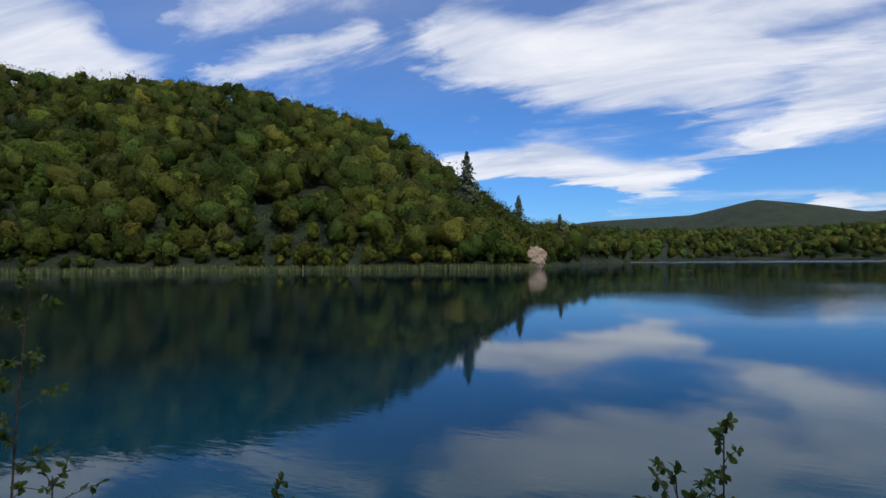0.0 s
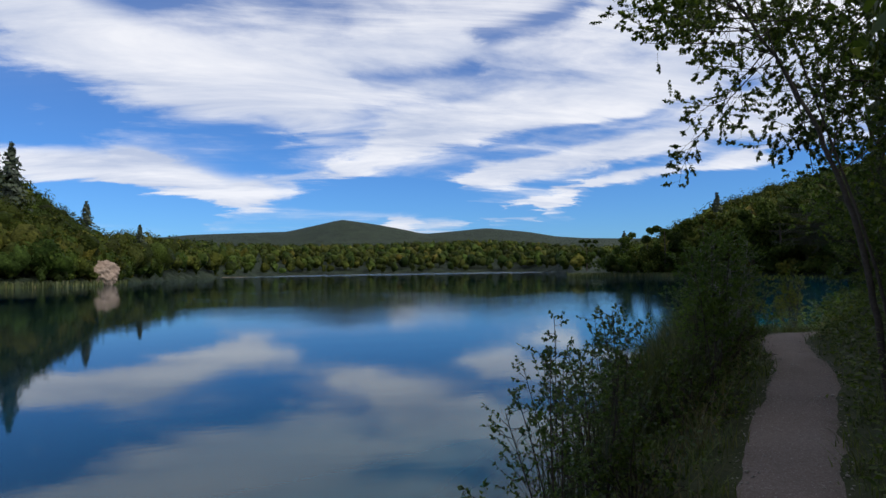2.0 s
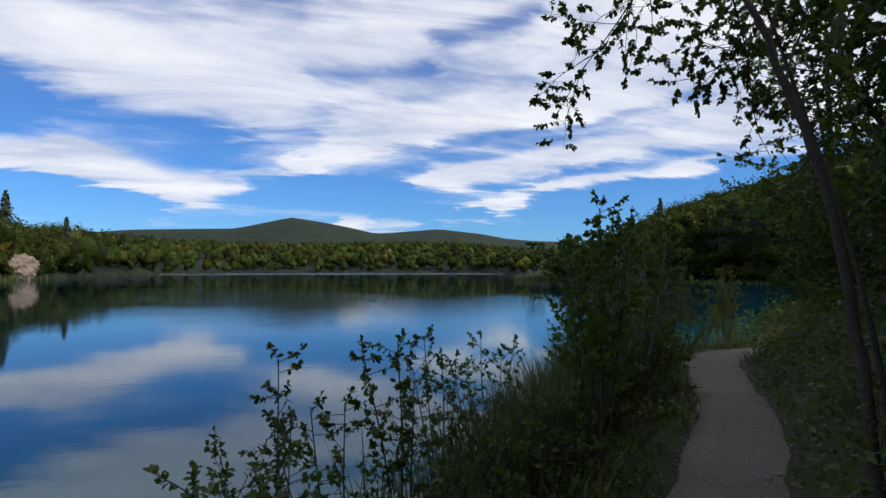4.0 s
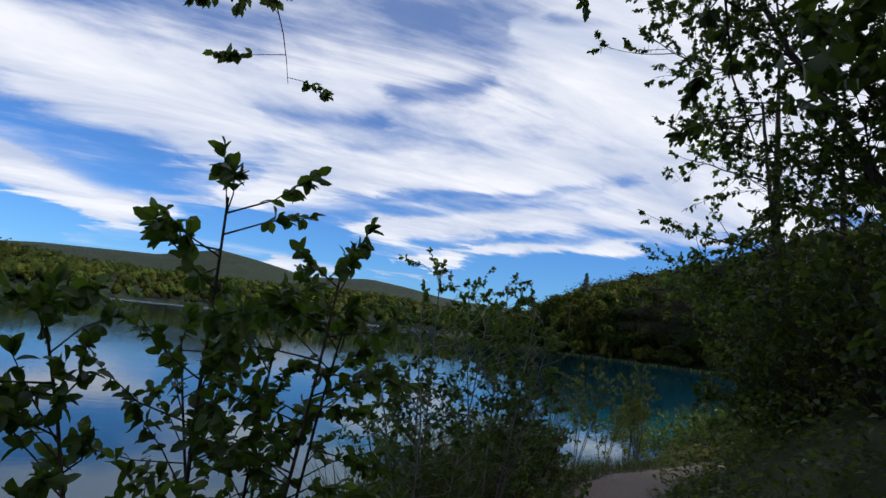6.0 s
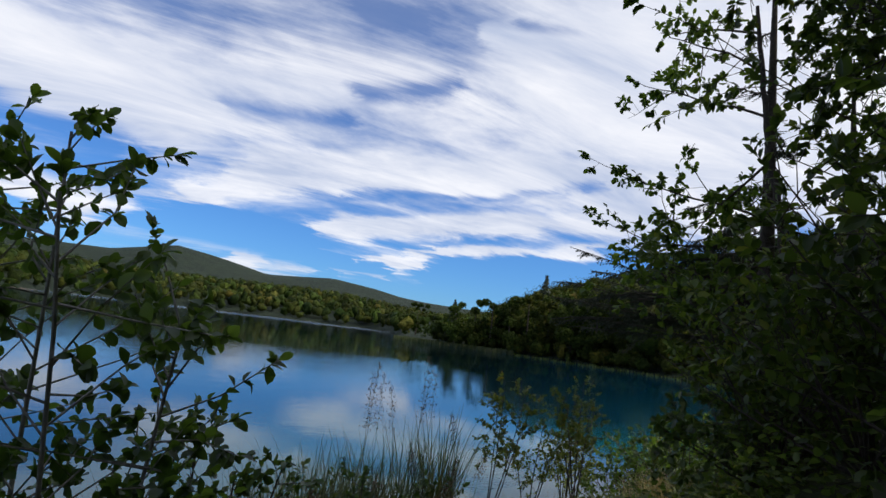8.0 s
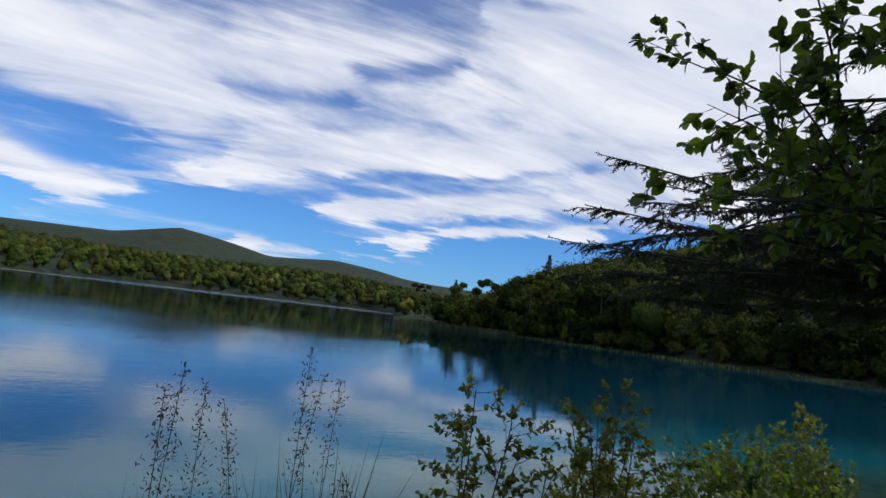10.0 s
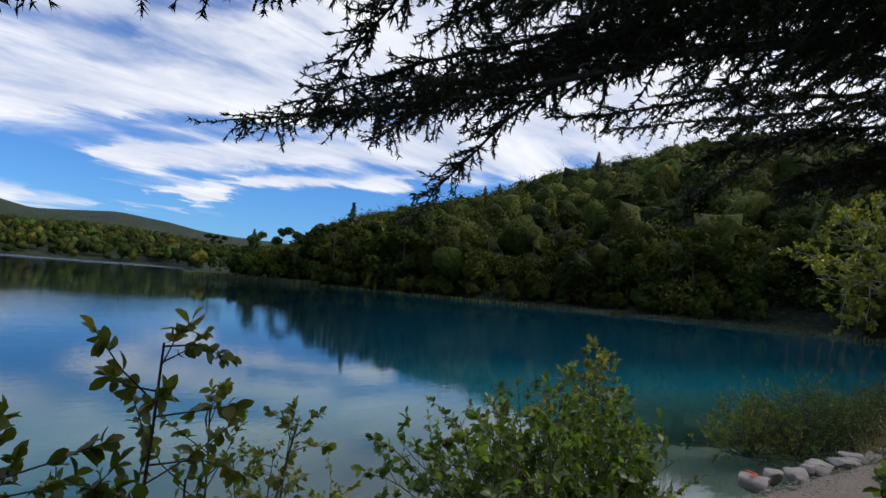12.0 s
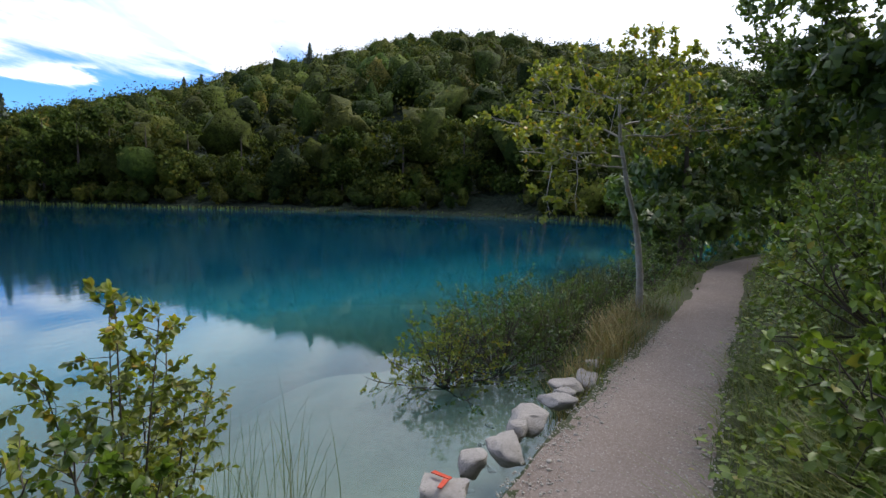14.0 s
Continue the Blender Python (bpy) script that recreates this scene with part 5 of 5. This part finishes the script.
def boulder(name, at, size, label, mat, seed, turn=0.0, rugged=0.22, sub=3, category="stone", group="", flat=1.0):
    """A broken block: a ball cut by random planes, roughened."""
    r = np.random.default_rng(seed)
    V, F = ball(sub)
    for _ in range(17):
        n = unit(r.normal(size=3))
        d = r.uniform(0.45, 0.8)
        over = np.maximum(V @ n - d, 0)
        V = V - over[:, None] * n
    V[:, 2] = np.minimum(V[:, 2], 0.5 * flat)
    k = np.array([noise.noise(Vector(v) * 2.6 + Vector((seed, 0, 0))) + 0.5 * noise.noise(Vector(v) * 6 + Vector((0, seed, 0))) for v in V])
    V = V * (1 + rugged * 0.5 * k)[:, None]
    ob = new(name, mesh_from(name, V, F, mat, False))
    ob.matrix_world = pose(*at, 0, 0, turn) @ Matrix.Diagonal((*size, 1))
    return tagged(ob, label, category, group)


EDGE = [(16.55, 0.24, 0.18), (16.95, 0.15, 0.12), (17.25, 0.22, 0.16), (17.62, 0.12, 0.10), (17.85, 0.25, 0.17), (18.22, 0.2, 0.15), (18.5, 0.12, 0.11), (18.7, 0.2, 0.14), (19.02, 0.22, 0.16), (19.4, 0.18, 0.13)]
for q, (x, a, b) in enumerate(EDGE):
    x += 0.7
    p = place(x, 0.86 - 0.02 * q + 0.04 * math.sin(q * 2.1))
    boulder("edge_stone", (p[0], p[1], 0.367 + 0.010 * math.sin(q * 3)), (a * 1.08, b * 1.25, 0.115), "pale flat limestone block at the water's edge" if q else "pale flat limestone block with a red paint mark", M_STONE, 800 + q, -12 + 25 * math.sin(q * 1.7), 0.34, 3, "stone", "edge stones", 0.8)
p = place(17.25, 0.86)
mark = bmesh.new()
for ax, ay, bx, by in ((-0.09, -0.02, 0.012, -0.02), (0.03, -0.04, 0.07, 0.08)):
    d = Vector((bx - ax, by - ay, 0)).normalized()
    s = Vector((-d.y, d.x, 0)) * 0.012
    vs = [mark.verts.new(Vector((ax, ay, 0)) + s), mark.verts.new(Vector((ax, ay, 0)) - s), mark.verts.new(Vector((bx, by, 0)) - s * 1.3), mark.verts.new(Vector((bx, by, 0)) + s * 1.3)]
    mark.faces.new(vs)
bmesh.ops.recalc_face_normals(mark, faces=mark.faces[:])
up = bmesh.ops.extrude_face_region(mark, geom=mark.faces[:])
bmesh.ops.translate(mark, vec=(0, 0, 0.006), verts=[v for v in up["geom"] if isinstance(v, bmesh.types.BMVert)])
bmesh.ops.recalc_face_normals(mark, faces=mark.faces[:])
me = bpy.data.meshes.new("paint_mark")
mark.to_mesh(me)
me.materials.append(M_RED)
pm = new("paint_mark", me)
pm.location = (p[0], p[1], 0.436)
tagged(pm, "red painted trail mark on a pale stone", "trail mark")
for q in range(26):
    x = 14.6 + 5.2 * q / 26
    p = place(x, 0.95 + 0.5 * abs(math.sin(q * 1.9)))
    boulder("stone", (p[0], p[1], max(p[2], -0.2)), (0.05 + 0.05 * abs(math.sin(q)), 0.05, 0.045), "small grey stone in the shallow water", M_STONE, 830 + q, q * 47, 0.2, 2, "stone", "stones in the shallows")


def rock_wall(at, size, label, seed, turn, mat=None, name="rock_face", grain=1.6, square=0.55):
    """A cragged face: a dense block pushed out by layered noise."""
    V, F = ball(5)
    V = np.sign(V) * np.abs(V) ** square
    k = np.array([noise.fractal(Vector(v * size) * grain + Vector((seed, 0, 0)), 0.6, 2.1, 6) for v in V])
    c = np.array([noise.cell(Vector(v * size) * grain * 2.5) for v in V])
    V = V * (1 + 0.24 * k + 0.05 * c)[:, None]
    ob = new(name, mesh_from(name, V, F, mat or M_ROCK, False))
    ob.matrix_world = pose(*at, 0, 0, turn) @ Matrix.Diagonal((*size, 1))
    tagged(ob, label, "rock")


rock_wall((14.95, 8.4, 1.15), np.array((0.6, 0.5, 0.8)), "cragged grey limestone face beside the path", 3, 10)
rock_wall((17.9, 8.2, 1.5), np.array((0.3, 0.28, 0.32)), "pale grey rock among the bushes", 8, 40)
rock_wall((6.85, 2.75, 0.95), np.array((0.35, 0.3, 0.55)), "grey rock half hidden on the shaded bank", 12, 25)
rock_wall((-45.3, 126.0, 2.0), np.array((3.5, 2.2, 2.9)), "bare warm-coloured rock cliff above the water", 21, 20, M_CLIFF, "cliff", 0.8, 0.95)
rock_wall((-48.8, 127.5, 4.6), np.array((1.5, 1.6, 2.2)), "bare reddish rock face among the trees", 22, 50, M_CLIFF, "cliff", 0.8, 0.95)
boulder("shore_rock", (-49.5, 123.0, 0.1), (2.2, 1.4, 0.8), "flat pale rock at the far shore", M_CLIFF, 872, 20, 0.5, 3, "rock")
x, y, z = at_polar(-10.6, 298)
boulder("sand_bar", (x, y, 0.0), (12, 3, 0.35), "low pale sand bar at the far shore", M_CLIFF, 873, 10, 0.3, 3, "sand bar")


def pebbles(name, label, n, x0, x1, seed):
    r = np.random.default_rng(seed)
    V0, F0 = ball(1)
    sel = np.where((LINE[:, 0] > x0) & (LINE[:, 0] < x1))[0]
    q = r.choice(sel, n)
    u = np.sign(r.uniform(-1, 1, n)) * r.uniform(0, 1, n) ** 0.45
    p = LINE[q] + LINE_N[q] * (u * (HALF_W[q] + 0.06))[:, None] + LINE_T[q] * r.uniform(-0.08, 0.08, (n, 1))
    s = r.uniform(0.004, 0.010, n) * (1 + 0.9 * (r.uniform(size=n) < 0.06))
    z = PATH_Z[q] + 0.018 - 0.02 * np.abs(u) ** 4 + 0.2 * s
    V = (V0[None] * s[:, None, None] * r.uniform(0.6, 1.3, (n, 1, 3)) * np.array([1, 1, 0.6]) + np.stack([p[:, 0], p[:, 1], z], 1)[:, None]).reshape(-1, 3)
    F = (F0[None] + np.arange(n)[:, None, None] * len(V0)).reshape(-1, 3)
    tagged(new(name, mesh_from(name, V, F, M_PEBBLE)), label, "gravel", kind="stuff")


pebbles("gravel", "loose pale pebbles scattered over the path", 5000, 13.2, 22, 61)
pebbles("gravel", "loose grey pebbles along the shaded path", 1800, 3.0, 13.2, 62)
